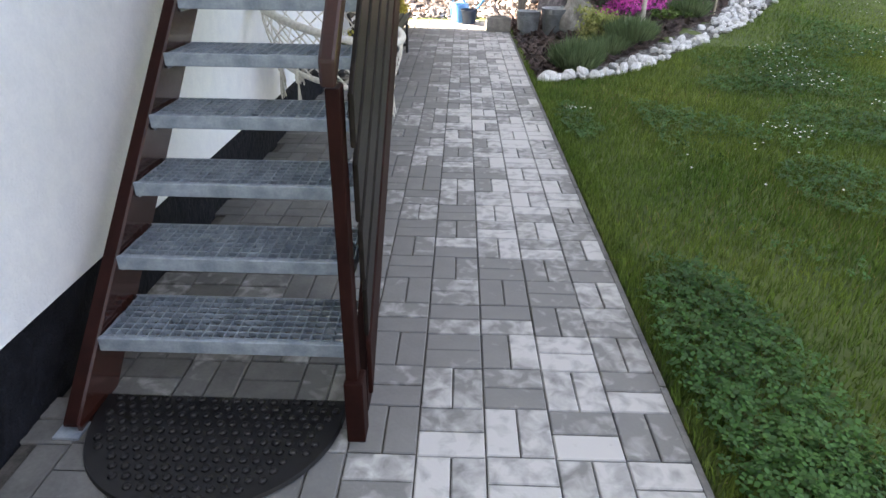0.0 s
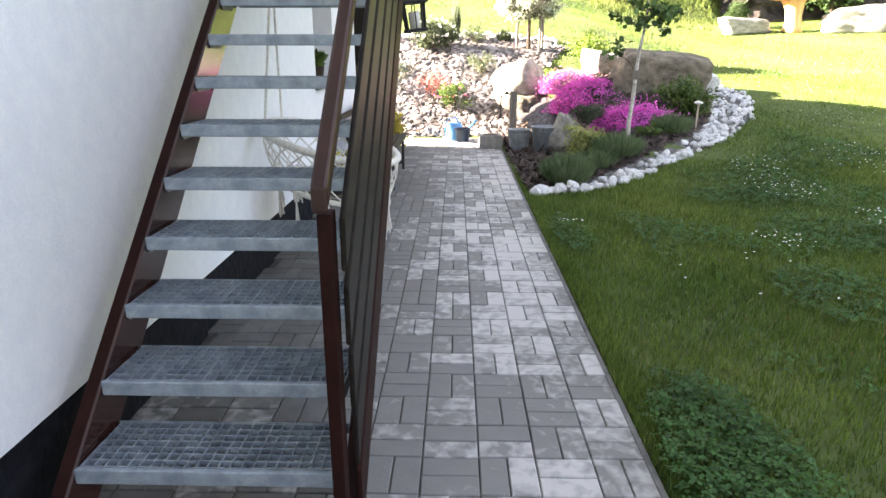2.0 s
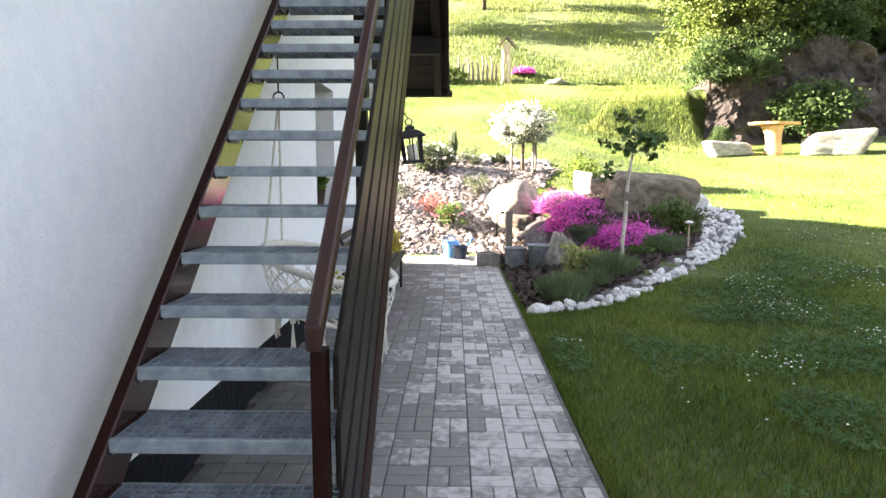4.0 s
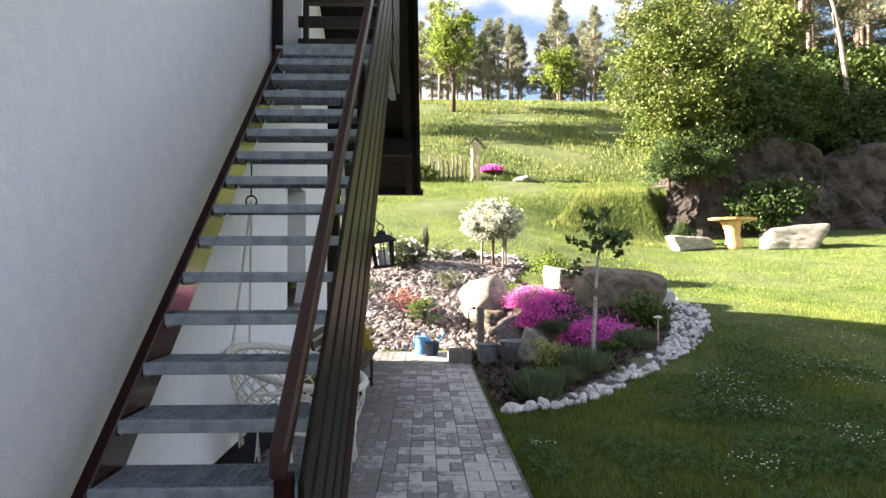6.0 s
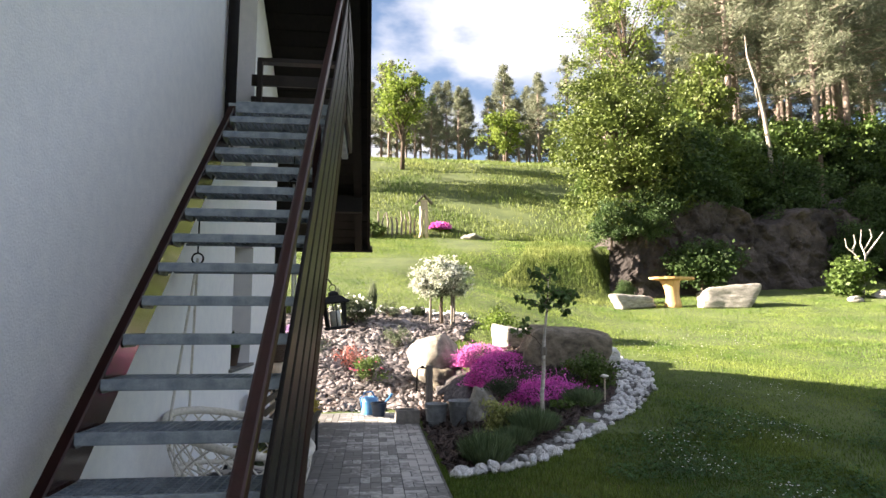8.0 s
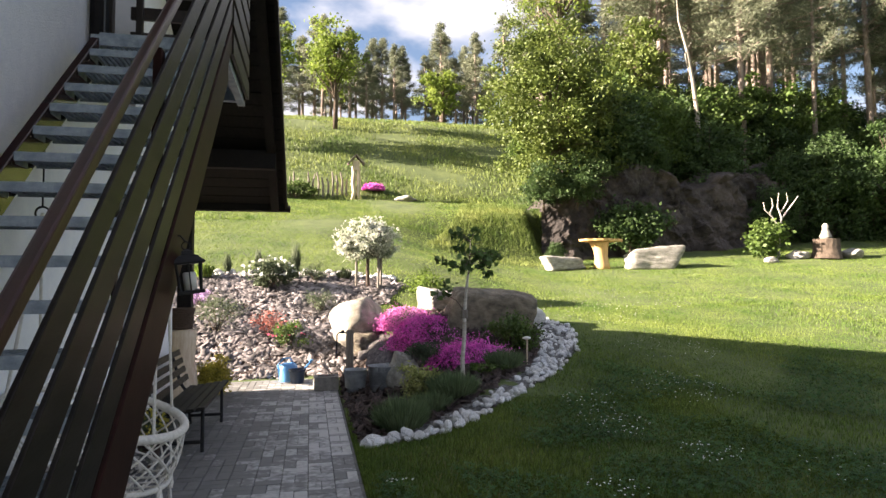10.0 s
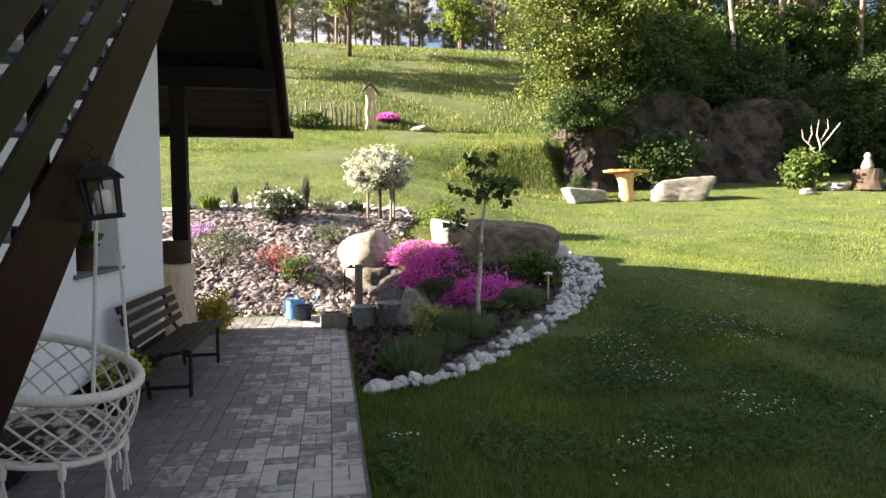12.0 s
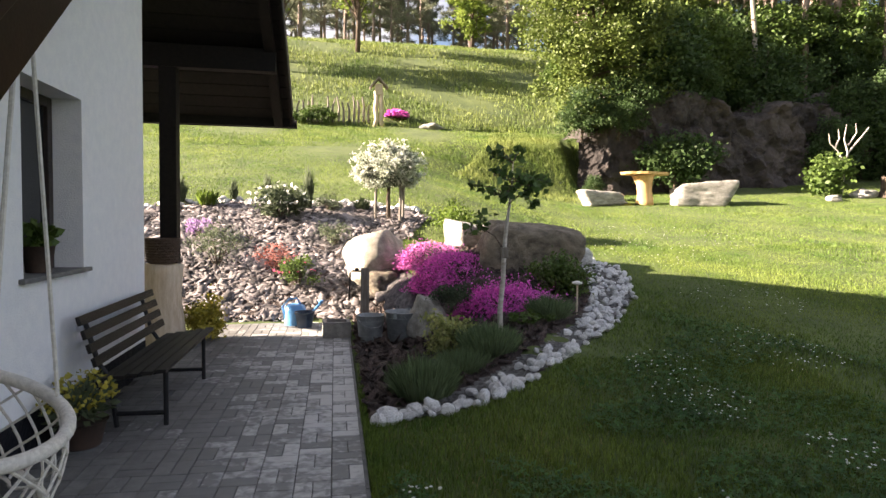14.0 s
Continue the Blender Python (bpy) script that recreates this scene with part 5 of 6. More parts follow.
    lathe(bm, [(0.16, 0.72), (0.2, 0.8), (0.13, 1.0), (0.09, 1.08), (0.12, 1.18), (0.05, 1.28)], 12)
    part("stone_figure", bm, STONE, s, "small grey stone figure", True)
    for i, (x, y, r) in enumerate(((17.4, 17.9, 0.35), (15.9, 17.5, 0.25), (19.2, 17.4, 0.4))):
        boulder("pale stone at the edge of the upper lawn", on_land(x, y, r * 0.3), (r * 1.3, r, r * 0.6), 30 * i, STONE, 66 + i)


upper_lawn()


# ---- quarry face ----
def rock_face():
    nx, nz = 340, 100
    u, w = np.meshgrid(np.linspace(0, 1, nx), np.linspace(0, 1, nz))
    x = 9.0 + 25.0 * u + 0.2 * w
    top = 4.7 + 1.9 * smooth(0.0, 0.09, u) + 0.45 * np.sin(u * 17) + 0.25 * np.sin(u * 41)
    z = 1.2 + (top - 1.2) * w
    y = 21.1 + 2.2 * u + 0.22 * np.sin(u * 15) + 0.45 * w + 1.6 * smooth(0.9, 1.0, w) + 0.5 * smooth(0.05, 0.0, u)
    v = np.stack([x, y, z], -1).reshape(-1, 3)
    out = np.zeros(len(v))
    for i, p in enumerate(v):
        q = Vector(p)
        h = 0.22 * noise.noise(q * 0.45) + 0.10 * abs(noise.noise(q * 1.9)) + 0.05 * noise.noise(q * 6)
        for size, deep in ((0.5, 0.42), (1.2, 0.40), (2.9, 0.22)):   # slabs broken along slanting joints
            g = Vector((q.x * size * 0.8, 0, q.z * size * 0.62 + q.x * size * 0.3)) + noise.noise_vector(q * 0.7) * 0.12
            c = noise.voronoi(g)[1][0]
            h += deep * (noise.noise(c * 5.3) + 1.1 * (g - c).dot(noise.noise_vector(c * 3.1)))
        out[i] = h
    v[:, 1] -= out
    v[:, 2] += 0.15 * out
    idx = np.arange(nx * nz).reshape(nz, nx)
    f = np.stack([idx[:-1, :-1], idx[:-1, 1:], idx[1:, 1:], idx[1:, :-1]], -1).reshape(-1, 4)
    tagged(new("rock_face", mesh_from("rock_face", v, f, ROCK)), "dark reddish-brown broken quarry rock face behind the lawn", "rock face", kind="structure")


rock_face()


# ---- trees ----
def broadleaf(label, at, height, radii, crown_z, leaf, mat, seed, clumps=70, per=110, trunk=0.12, bark=BARK, blob=0.45, floor=-0.9):
    """A tree: tapered trunk, limbs out to the clumps, and a crown of leaves with gaps."""
    t = thing("broadleaf_tree", label, "tree", at)
    rng = np.random.default_rng(seed)
    c = shell(rng, clumps, np.array(radii) * 0.9, (0, 0, crown_z), 0.35, floor)
    c[:, :2] += rng.normal(0, radii[0] * 0.10, (clumps, 2))
    bm = bmesh.new()
    tube(bm, [(0, 0, -0.3), (0.03 * height * 0.2, 0, height * 0.3), (-0.02 * height * 0.3, 0.05, height * 0.6), (0.0, 0, height * 0.9)], [trunk, trunk * 0.8, trunk * 0.5, trunk * 0.15], 9)
    part("trunk", bm, bark, t, "", True)
    bm = bmesh.new()
    for p in c[:34]:
        z0 = max(0.25 * height, min(p[2] - 0.25 * height, 0.8 * height))
        tube(bm, [(0, 0, z0), (p[0] * 0.5, p[1] * 0.5, (z0 + p[2]) / 2 + 0.1), tuple(p)], [trunk * 0.35, trunk * 0.2, 0.012], 5)
    tagged(part("branchwork", bm, bark, t), kind="stuff")
    r = rng.uniform(0.6, 1.25, clumps) * blob
    leafy("crown", clumped(rng, c, r, per), leaf[0], leaf[1], mat, t, seed + 1)
    return t


def pine(label, at, height, seed, bare=0.5, width=1.7, per=80, group="", tight=0.46):
    t = thing("pine_tree", label, "tree", at, 0, group)
    rng = np.random.default_rng(seed)
    lean = rng.uniform(-0.03, 0.03, 2) * height
    bm = bmesh.new()
    tube(bm, [(0, 0, -0.4), (lean[0] * 0.3, lean[1] * 0.3, height * 0.4), (lean[0], lean[1], height * 0.95)], [0.17, 0.13, 0.03], 8)
    part("trunk", bm, PINEBARK, t, "", True)
    bm = bmesh.new()
    ends = []
    n = 46
    for i in range(n):
        k = i / (n - 1)
        z = height * (bare + (1 - bare) * k)
        w = width * (1 - k) ** 0.9 * rng.uniform(0.45, 1.1) + 0.15
        a = rng.uniform(0, 6.28)
        o = Vector((lean[0] * z / height, lean[1] * z / height, z))
        e = o + Vector((math.cos(a) * w, math.sin(a) * w, rng.uniform(-0.05, 0.3) * w))
        tube(bm, [o, o.lerp(e, 0.5) + Vector((0, 0, -0.06 * w)), e], [0.04, 0.028, 0.01], 5)
        ends += [tuple(o.lerp(e, q)) for q in (0.5, 0.78, 1.0)]
    for i in range(8):       # dead stubs on the bare stem
        z = height * rng.uniform(0.1, bare)
        a = rng.uniform(0, 6.28)
        tube(bm, [(0, 0, z), (math.cos(a) * 0.7, math.sin(a) * 0.7, z - 0.12)], [0.02, 0.006], 4)
    tagged(part("branchwork", bm, PINEBARK, t), kind="stuff")
    leafy("needles", clumped(rng, ends, tight, per), 0.27, 0.034, PINELEAF, t, seed + 1, 0.3)
    return t


BUSHLEAF = leaf_mat("bush_leaf", (0.068, 0.102, 0.019), (0.132, 0.168, 0.034), 0.25, 0.25)
APPLE = leaf_mat("spring_leaf", (0.11, 0.17, 0.028), (0.22, 0.28, 0.05), 0.3, 0.45)
broadleaf("young broadleaf tree with light spring leaves on the hillside", on_land(1.7, 38.0), 7.2, (2.0, 1.9, 2.7), 4.5, (0.20, 0.12), APPLE, 101, 70, 70, 0.16)
broadleaf("broadleaf tree at the hillside edge with thin spring leaves", on_land(-2.4, 35.0), 7.6, (1.9, 1.9, 2.8), 5.2, (0.20, 0.12), APPLE, 103, 50, 60, 0.15)
# extra tree behind the house, added for its long shadow on the hill
broadleaf("leafy tree hidden by the house, added to shade the hillside", on_land(-6.0, 33.5), 7.0, (2.2, 2.0, 2.6), 4.8, (0.20, 0.12), APPLE, 104, 60, 70, 0.15)
broadleaf("small light green tree on the hill crest", on_land(10.4, 46.0), 4.6, (1.9, 1.7, 2.0), 2.5, (0.22, 0.13), APPLE, 105, 50, 60, 0.12)
broadleaf("large spreading bush-like tree above the rock face", (9.8, 22.3, 4.9), 7.8, (3.4, 2.7, 4.1), 3.9, (0.13, 0.075), BUSHLEAF, 107, 270, 170, 0.2, blob=0.5)
broadleaf("dense green bush hanging over the rock face", (12.4, 22.6, 5.6), 4.6, (2.2, 1.4, 1.9), 2.2, (0.16, 0.10), GREENB, 109, 110, 150, 0.14, blob=0.6)
broadleaf("tall airy tree behind the bush", on_land(13.2, 29.0), 11.5, (3.2, 2.8, 3.8), 8.4, (0.18, 0.10), APPLE, 111, 80, 40, 0.16)
broadleaf("bright green tree above the quarry", on_land(16.4, 27.0), 7.6, (2.1, 2.0, 3.6), 4.2, (0.18, 0.11), BUSHLEAF, 113, 90, 110, 0.14)
broadleaf("green saplings above the quarry", on_land(19.8, 25.6), 4.6, (2.0, 1.6, 2.2), 2.6, (0.18, 0.12), GREENA, 115, 70, 110, 0.1)
broadleaf("shaded green bush at the foot of the quarry face", (12.3, 20.7, 2.2), 2.7, (1.8, 0.5, 1.0), 1.5, (0.15, 0.10), GREENB, 117, 60, 90, 0.06)
broadleaf("dark bush on the quarry face", (22.6, 21.8, 2.4), 6.0, (2.0, 1.4, 2.7), 3.0, (0.15, 0.09), GREENB, 119, 100, 130, 0.1)
broadleaf("dark bush beside the quarry", (25.0, 21.0, 2.4), 6.5, (2.4, 1.6, 3.2), 3.2, (0.17, 0.11), GREENB, 121, 100, 130, 0.1)
broadleaf("dark bush beside the quarry", (28.5, 20.6, 2.4), 7.0, (2.6, 1.8, 3.4), 3.4, (0.18, 0.11), GREENA, 123, 100, 110, 0.1)
broadleaf("green bush above the quarry edge", on_land(23.4, 26.2), 5.4, (2.6, 1.8, 2.4), 2.8, (0.18, 0.12), GREENA, 125, 80, 110, 0.1)
broadleaf("green bush above the quarry edge", on_land(12.6, 25.0), 5.0, (2.4, 1.8, 2.4), 2.4, (0.18, 0.12), GREENA, 127, 80, 110, 0.1)


# thicket that fills the top of the quarry
THICKET = [broadleaf("green bush in the thicket above the quarry", on_land(14.6, 24.4), 4.4, (2.2, 1.8, 2.1), 2.2, (0.14, 0.09), GREENA, 141, 90, 170, 0.09),
           broadleaf("dark bush in the thicket above the quarry", on_land(18.2, 23.8), 4.0, (2.3, 1.7, 1.9), 1.9, (0.14, 0.09), GREENB, 143, 90, 170, 0.09)]
rng_ = random.Random(31)
for i in range(20):
    x = 11.5 + 1.25 * i + rng_.uniform(-0.6, 0.6)
    y = rng_.uniform(24.5, 31.0) - (2.5 if x > 21 else 0)
    o = copy_thing(THICKET[i % 2], pose(*on_land(x, y, -0.2), 0, 0, rng_.uniform(0, 360)))
    s = rng_.uniform(0.6, 1.1)
    o.scale = (s, s, s)
for x, y, z, s in ((9.0, 21.2, 4.4, 0.5), (10.3, 21.0, 4.5, 0.55), (8.9, 19.9, 2.2, 0.22), (11.6, 22.2, 5.6, 0.5), (21.0, 22.5, 5.2, 0.6), (14.2, 22.4, 5.8, 0.5), (19.4, 21.4, 3.4, 0.6)):
    o = copy_thing(THICKET[1], pose(x, y, z, 0, 0, 70 * x))
    o.scale = (s, s, s)


def dead_birch():
    t = thing("dead_birch", "bare pale birch trunk leaning above the quarry", "tree", on_land(18.3, 24.6, -0.3))
    bm = bmesh.new()
    tube(bm, [(0, 0, 0), (-0.1, 0, 1.8), (-0.15, 0, 3.4), (-0.35, 0, 4.8), (-0.6, 0, 6.2), (-1.0, 0, 7.6), (-1.1, 0, 8.6)], [0.13, 0.12, 0.10, 0.085, 0.07, 0.045, 0.02], 9)
    tube(bm, [(-0.45, 0, 4.9), (0.0, 0, 5.3), (0.25, 0, 5.5)], [0.06, 0.04, 0.015], 6)
    tube(bm, [(-0.6, 0, 5.4), (-0.7, 0, 6.0), (-0.3, 0.1, 6.6)], [0.05, 0.03, 0.012], 6)
    wobble(bm, 0.06, 0.9)
    part("trunk", bm, DEADWOOD, t, "", True)


dead_birch()
PINES = [pine("tall pine with a bare reddish stem and a grey-green crown", on_land(6.0, 58.0), 10.0, 131, 0.34, 2.1, 70, "pines on the hill", 0.3),
         pine("broad grey-green pine on the hill crest", on_land(12.2, 54.0), 9.6, 133, 0.14, 2.8, 85, "pines on the hill", 0.3),
         pine("tall forest pine above the quarry", on_land(21.5, 30.0), 15.5, 135, 0.40, 3.0, 85, "forest pines above the quarry")]
rng_ = random.Random(77)
for i in range(90):
    x, y = -16 + 0.62 * i + rng_.uniform(-0.6, 0.6), rng_.uniform(49, 62)
    o = copy_thing(PINES[0], pose(*on_land(x, y), 0, 0, rng_.uniform(0, 360)))
    s = rng_.uniform(0.62, 0.98)
    o.scale = (s, s, s * rng_.uniform(0.95, 1.15))
for i in range(42):
    b = rng_.uniform(31, 62)
    d = rng_.uniform(33, 52)
    x, y = d * math.sin(radians(b)), d * math.cos(radians(b))
    if y < 24:
        y = 24 + rng_.uniform(0, 4)
    o = copy_thing(PINES[2], pose(*on_land(x, y), 0, 0, rng_.uniform(0, 360)))
    s = rng_.uniform(0.75, 1.15)
    o.scale = (s, s, s)

for i in range(24):          # the forest goes on behind
    x = 17 + 1.75 * i + rng_.uniform(-0.8, 0.8)
    o = copy_thing(PINES[1], pose(*on_land(x, rng_.uniform(38, 46) - 0.25 * max(0, x - 30), -0.5), 0, 0, rng_.uniform(0, 360)))
    s = rng_.uniform(1.15, 1.7)
    o.scale = (s, s, s)


# ---- grass ----
GRASS = material("lawn_grass", (0.078, 0.142, 0.022), (0.186, 0.240, 0.049), 0.8, 0.55, 0.0, island=0.5, translucent=0.4, spec=0.3)
MEADOW = material("meadow_grass", (0.085, 0.140, 0.026), (0.215, 0.250, 0.065), 0.35, 0.6, 0.0, island=0.45, translucent=0.3, spec=0.3)
DRYGRASS = leaf_mat("dry_blade", (0.20, 0.17, 0.06), (0.34, 0.28, 0.12))
CLOVER = leaf_mat("clover_leaf", (0.026, 0.080, 0.016), (0.055, 0.135, 0.028), 0.4, 0.3)


def blades(name, x, y, height, width, mat, label, rng, lean=0.45):
    n = len(x)
    z = land(x, y) - 0.005
    h = height * rng.uniform(0.55, 1.25, n)
    a, b = rng.uniform(0, 2 * math.pi, n), rng.uniform(0, 2 * math.pi, n)
    w = width * rng.uniform(0.7, 1.3, n)
    l = h * lean * rng.uniform(0.2, 1.3, n)
    p = np.stack([x, y, z], 1)
    s = np.stack([np.cos(a) * w, np.sin(a) * w, np.zeros(n)], 1)
    m = p + np.stack([np.cos(b) * l * 0.35, np.sin(b) * l * 0.35, h * 0.6], 1)
    t = p + np.stack([np.cos(b) * l, np.sin(b) * l, h], 1)
    v = np.stack([p - s, p + s, m + s * 0.7, m - s * 0.7, t], 1).reshape(-1, 3)
    base = np.arange(n)[:, None] * 5
    f = np.concatenate([base + np.array([0, 1, 2]), base + np.array([0, 2, 3]), base + np.array([3, 2, 4])], 0)
    return tagged(new(name, mesh_from(name, v, f, mat)), label, "grass", kind="stuff")


NOT_LAWN = (ROCKERY, SLATEBED)


def on_lawn(x, y):
    k = (x > 0.61) | (y > 9.2)
    for p in NOT_LAWN:
        k &= ~in_poly(x, y, p)
    k &= ~((x < 0.61) & (y < 9.3))
    return k


def lawn():
    rng = np.random.default_rng(91)
    x, y = np.concatenate([rng.uniform(0.61, 4.6, 150000), rng.uniform(0.61, 0.72, 6000)]), rng.uniform(-1.2, 5.6, 156000)
    k = on_lawn(x, y)
    blades("near_grass", x[k], y[k], 0.052, 0.0026, GRASS, "short mown green lawn grass", rng)
    x, y = rng.uniform(0.61, 4.6, 14000), rng.uniform(-1.2, 5.6, 14000)
    k = on_lawn(x, y) & (np.sin(x * 3.1 + y) + np.sin(y * 2.3 - x) + rng.normal(0, 0.6, len(x)) > 0.2)
    blades("dry_grass", x[k], y[k], 0.045, 0.0024, DRYGRASS, "straw-coloured dry blades in the lawn", rng, 0.9)
    x, y = rng.uniform(0.63, 9.5, 130000), rng.uniform(5.0, 11.5, 130000)
    k = on_lawn(x, y)
    blades("middle_grass", x[k], y[k], 0.042, 0.0034, GRASS, "short mown lawn grass round the rockery", rng)
    x, y = rng.uniform(4.6, 9.5, 40000), rng.uniform(-0.5, 5.0, 40000)
    blades("side_grass", x, y, 0.05, 0.0034, GRASS, "short mown lawn grass to the side", rng)
    x, y = rng.uniform(9.5, 18, 40000), rng.uniform(3.0, 11.5, 40000)
    blades("outer_grass", x, y, 0.055, 0.006, GRASS, "mown lawn grass beyond the house shadow", rng)
    x, y = rng.uniform(-6, 24, 230000), rng.uniform(11.0, 21.5, 230000)
    k = on_lawn(x, y)
    blades("far_grass", x[k], y[k], 0.042, 0.0055, GRASS, "sunlit mown grass of the upper lawn", rng)
    x, y = rng.uniform(-8, 9.8, 60000), rng.uniform(21, 27.0, 60000)
    k = (x < 4.6 + 0.29 * (y - 9) + 0.27 * np.clip(y - 14, 0, 9))
    blades("slope_grass", x[k], y[k], 0.06, 0.009, GRASS, "sunlit grass on the lower slope", rng)
    x, y = rng.uniform(-14, 26, 110000), rng.uniform(26.3, 52, 110000)
    tuft = np.sin(x * 0.9 + np.sin(y * 0.6)) + np.sin(y * 1.1 + 0.5 * x) + rng.normal(0, 0.7, len(x))
    k = (tuft > -0.7) & ((x < 12) | (y > 26.5))
    blades("meadow", x[k], y[k], 0.20, 0.016, MEADOW, "long uneven meadow grass on the hillside", rng, 0.6)
    # the rough edge where the slope drops to the quarry
    n = 50000
    y = rng.uniform(13.5, 25.5, n)
    x = 2.6 + 0.30 * (y - 9) + 0.27 * np.clip(y - 14, 0, 9) + rng.uniform(-3.2, 1.6, n)
    k = y > 19.0 + rng.uniform(0, 2.5, n)
    blades("rough_edge_grass", x[k], y[k], 0.15, 0.010, MEADOW, "longer grass on the bank beside the quarry", rng, 0.6)
    # clover and daisies
    pts = []
    for cx, cy, rx, ry, m in ((0.88, 0.15, 0.24, 0.78, 2000), (0.93, -0.6, 0.3, 0.5, 1000), (0.8, 3.2, 0.12, 0.5, 350), (2.2, 1.9, 0.4, 0.5, 900), (2.9, 3.2, 0.6, 0.5, 1200), (3.2, 1.1, 0.6, 0.7, 1400), (4.4, 2.4, 0.6, 0.6, 1000), (2.6, 4.3, 0.5, 0.3, 700), (3.9, 4.2, 0.7, 0.5, 900)):
        r, a = np.sqrt(rng.uniform(0, 1, m)), rng.uniform(0, 6.283, m)
        pts.append(np.stack([cx + rx * r * np.cos(a) + rng.normal(0, 0.03, m), cy + ry * r * np.sin(a) + rng.normal(0, 0.03, m)], 1))
    q = np.stack([rng.uniform(1.3, 7.5, 60000), rng.uniform(-0.8, 7.0, 60000)], 1)
    w = np.sin(q[:, 0] * 2.1 + 1.3 * np.sin(q[:, 1] * 1.7)) + np.sin(q[:, 1] * 2.6 + 1.1 * np.sin(q[:, 0] * 2.3 + 1)) + 0.5 * np.sin(q[:, 0] * 6 + q[:, 1] * 5) + rng.normal(0, 0.35, len(q))
    pts.append(q[w > 0.75 - 0.10 * np.clip(q[:, 0] - 1.5, 0, 4)])
    p = np.concatenate(pts)
    p = p[(p[:, 0] > 0.63) & on_lawn(p[:, 0], p[:, 1])]
    n = len(p)
    z = land(p[:, 0], p[:, 1]) + rng.uniform(0.03, 0.085, n)
    turn = rng.uniform(0, 6.283, n)
    s = rng.uniform(0.010, 0.0175, n)
    tx, ty = rng.normal(0, 0.3, n), rng.normal(0, 0.3, n)
    vv = []
    for k in range(3):
        a = turn + k * 2.0944
        for da, rr in ((0, 0.05), (-0.55, 1.0), (0.0, 1.35), (0.55, 1.0)):
            dx, dy = np.cos(a + da) * rr * s, np.sin(a + da) * rr * s
            vv.append(np.stack([p[:, 0] + dx, p[:, 1] + dy, z + tx * dx + ty * dy], 1))
    v = np.stack(vv, 1).reshape(-1, 3)
    f = np.arange(len(v)).reshape(-1, 4)
    tagged(new("clover", mesh_from("clover", v, f, CLOVER)), "dark green clover patches in the lawn", "clover", kind="stuff")
    pts = []
    for cx, cy, r, m in ((0.86, 3.45, 0.10, 12), (3.15, 4.55, 0.40, 60), (3.55, 3.6, 0.28, 46), (2.35, 3.0, 0.25, 24), (4.6, 5.6, 0.6, 80), (5.6, 7.5, 0.8, 60), (3.3, 5.3, 0.4, 40), (2.2, 2.1, 0.9, 14), (6.0, 10.5, 1.2, 110), (7.5, 12.5, 1.6, 120), (4.5, 2.9, 0.6, 26)):
        a, q = rng.uniform(0, 6.283, m), np.sqrt(rng.uniform(0, 1, m)) * r
        pts.append(np.stack([cx + q * np.cos(a), cy + q * np.sin(a)], 1))
    p = np.concatenate(pts)
    p = p[on_lawn(p[:, 0], p[:, 1])]
    n = len(p)
    z = land(p[:, 0], p[:, 1]) + rng.uniform(0.05, 0.075, n)
    vv = []
    for k in range(6):
        a = k * 1.0472
        vv.append(np.stack([p[:, 0] + 0.011 * np.cos(a), p[:, 1] + 0.011 * np.sin(a), z + 0.004 * (k % 2)], 1))
    v = np.stack(vv, 1).reshape(-1, 3)
    tagged(new("daisies", mesh_from("daisies", v, np.arange(len(v)).reshape(-1, 6), WHITEPETAL)), "small white daisies scattered in the lawn", "daisies", kind="stuff")


lawn()


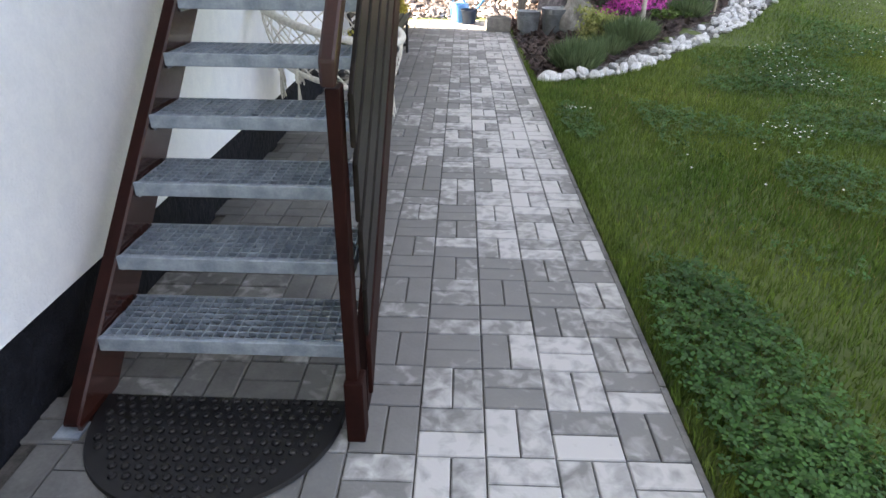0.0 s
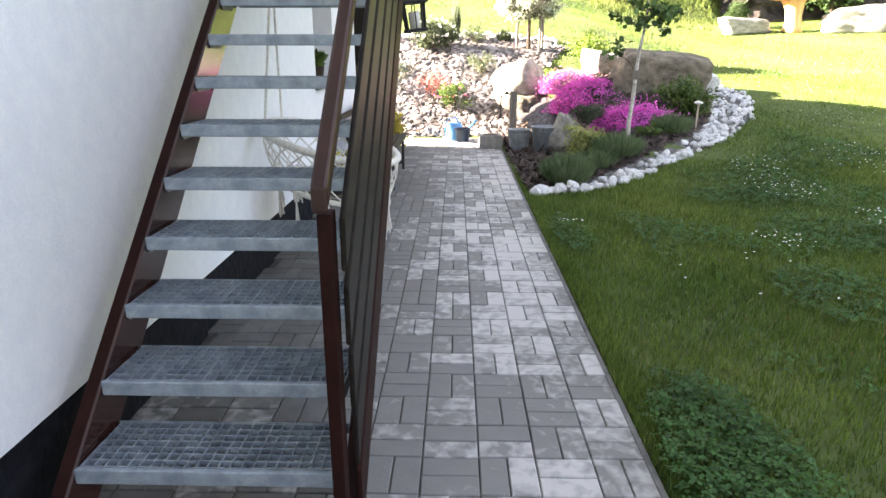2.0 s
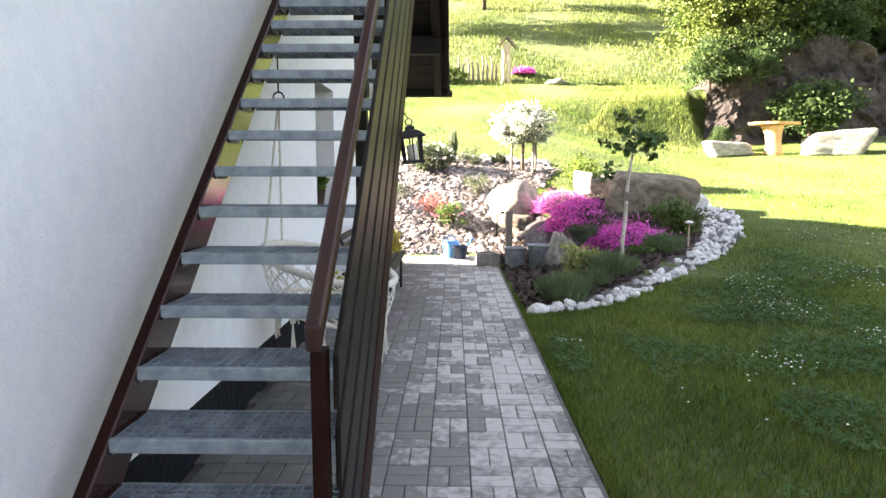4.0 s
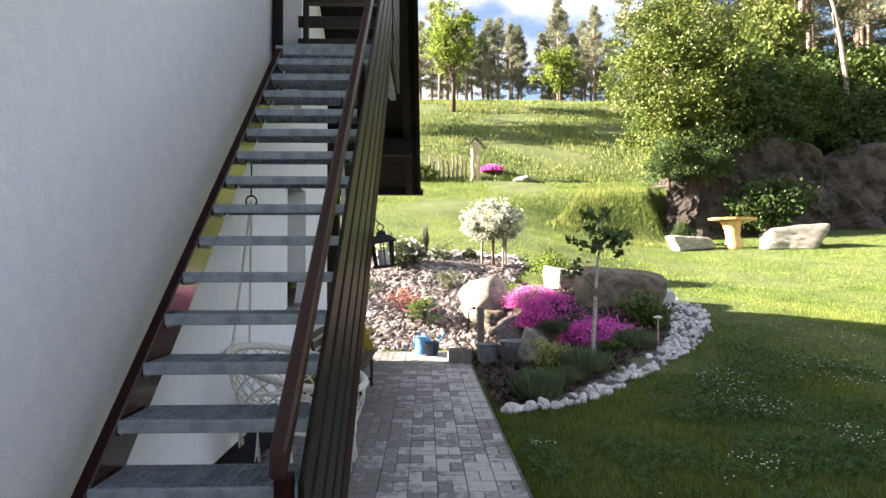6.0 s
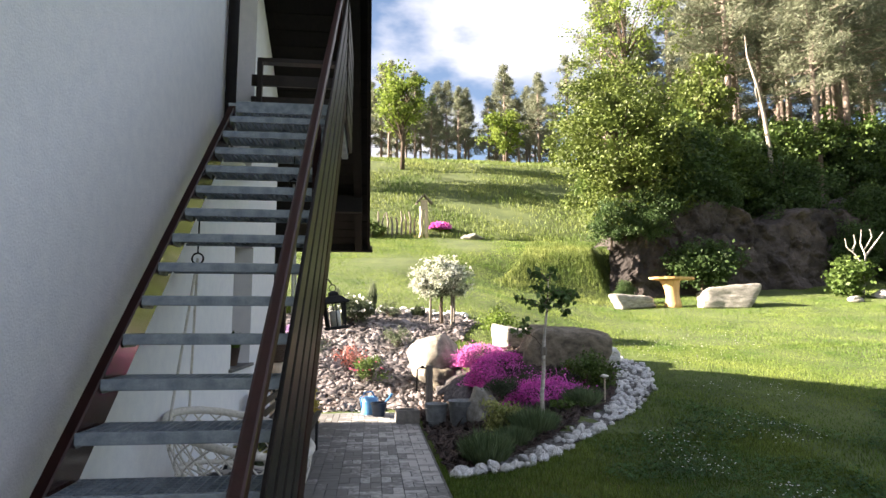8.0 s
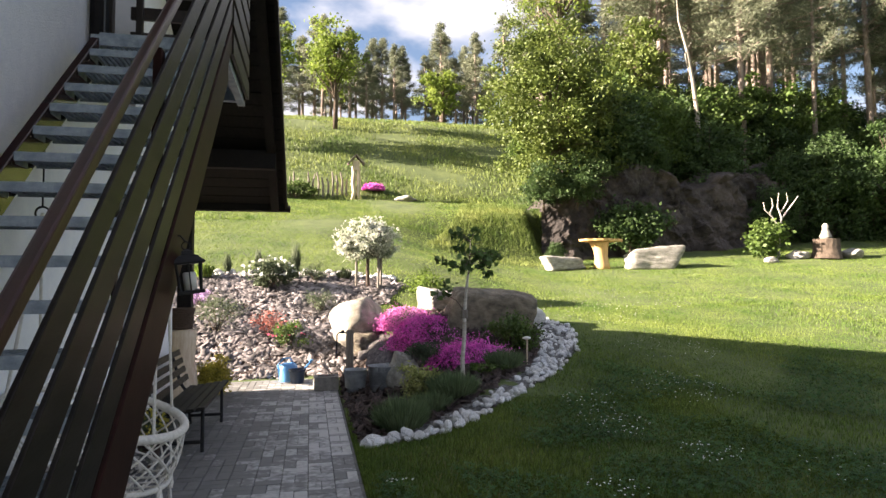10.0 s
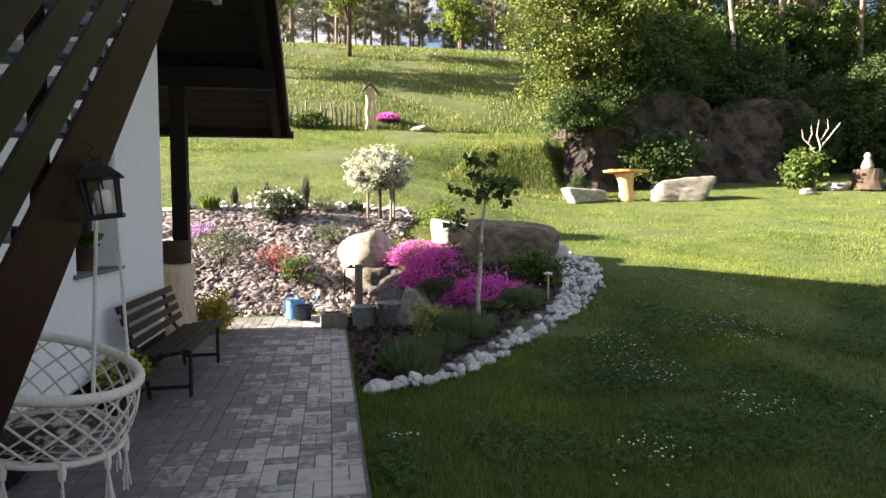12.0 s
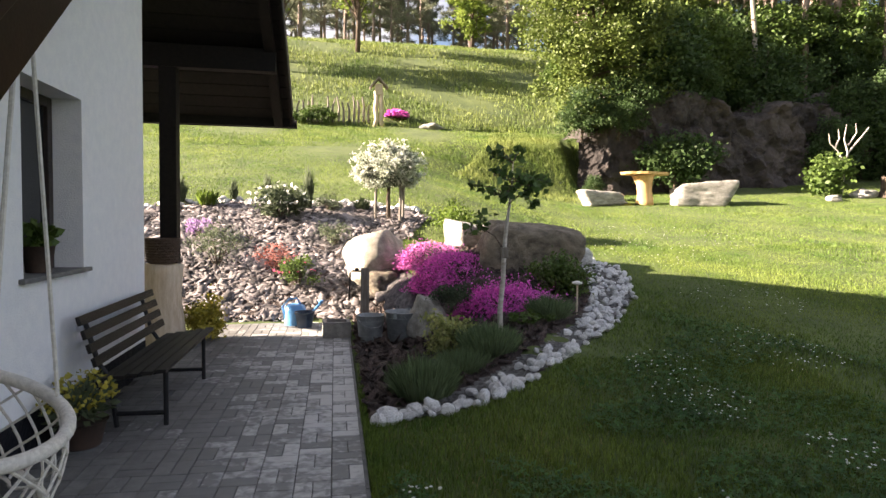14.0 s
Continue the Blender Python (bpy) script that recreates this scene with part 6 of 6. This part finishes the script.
# ---- paving ----
def paving():
    path = thing("paving", "grey concrete block paving laid in basket weave with pale bloom", "paving", kind="structure")
    boxed("bedding", (WX + 0.012, 0.58, -3.4, 9.24, -0.09, -0.012), MORTAR, path)
    kerbs = 14
    for i in range(kerbs):
        y = -3.4 + 12.34 * i / kerbs
        boxed("kerb_stone", (0.583, 0.606, y, y + 12.34 / kerbs - 0.006, -0.1, 0.004), KERB, path, 0.004)
    g = 0.0022

    def block(w, d, name):
        bm = bmesh.new()
        box(bm, -w / 2 + g, w / 2 - g, -d / 2 + g, d / 2 - g, -0.05, 0.0)
        tops = [e for e in bm.edges if all(v.co.z > -0.01 for v in e.verts)]
        bmesh.ops.bevel(bm, geom=tops, offset=0.004, segments=1, affect="EDGES")
        me = bpy.data.meshes.new(name)
        bm.to_mesh(me)
        bm.free()
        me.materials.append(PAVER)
        return me

    upright, flat = block(0.1, 0.2, "paver_upright"), block(0.2, 0.1, "paver_flat")
    rng = random.Random(4)
    near, far = [], []
    for c in range(-7, 3):
        for r in range(-16, 47):
            x0, y0 = 0.2 * c, 0.2 * r
            y0 -= 0.005 if c % 2 else 0
            stand = (c + r) % 2 == 1
            if c < 0 and y0 > 0 and rng.random() < 0.12:
                stand = not stand
            for k in range(2):
                x, y = (x0 + 0.05 + 0.1 * k, y0 + 0.1) if stand else (x0 + 0.1, y0 + 0.05 + 0.1 * k)
                if x < WX + 0.06 or y > 9.22:
                    continue
                (near if -0.35 < x and -0.9 < y < 4.4 and len(near) < 300 else far).append((x, y, stand))
    for x, y, stand in near:
        o = new("paver", upright if stand else flat)
        o.parent = path
        o.location = (x, y, rng.uniform(-0.002, 0.002))
        o.rotation_euler = (rng.uniform(-0.006, 0.006), rng.uniform(-0.006, 0.006), rng.uniform(-0.006, 0.006))
    # the rest of the paving, joined
    vs, fs, count = [], [], 0
    for x, y, stand in far:
        me = upright if stand else flat
        m = pose(x, y, rng.uniform(-0.002, 0.002), *(math.degrees(rng.uniform(-0.006, 0.006)) for _ in range(3)))
        vs += [m @ v.co for v in me.vertices]
        for p in me.polygons:
            k = [count + i for i in p.vertices]
            fs.append(k)
        count += len(me.vertices)
    field = bpy.data.meshes.new("paver_field")
    field.from_pydata(vs, [], fs)
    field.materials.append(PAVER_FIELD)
    o = new("paver_field", field)
    o.parent = path
    tagged(o, kind="stuff")


paving()
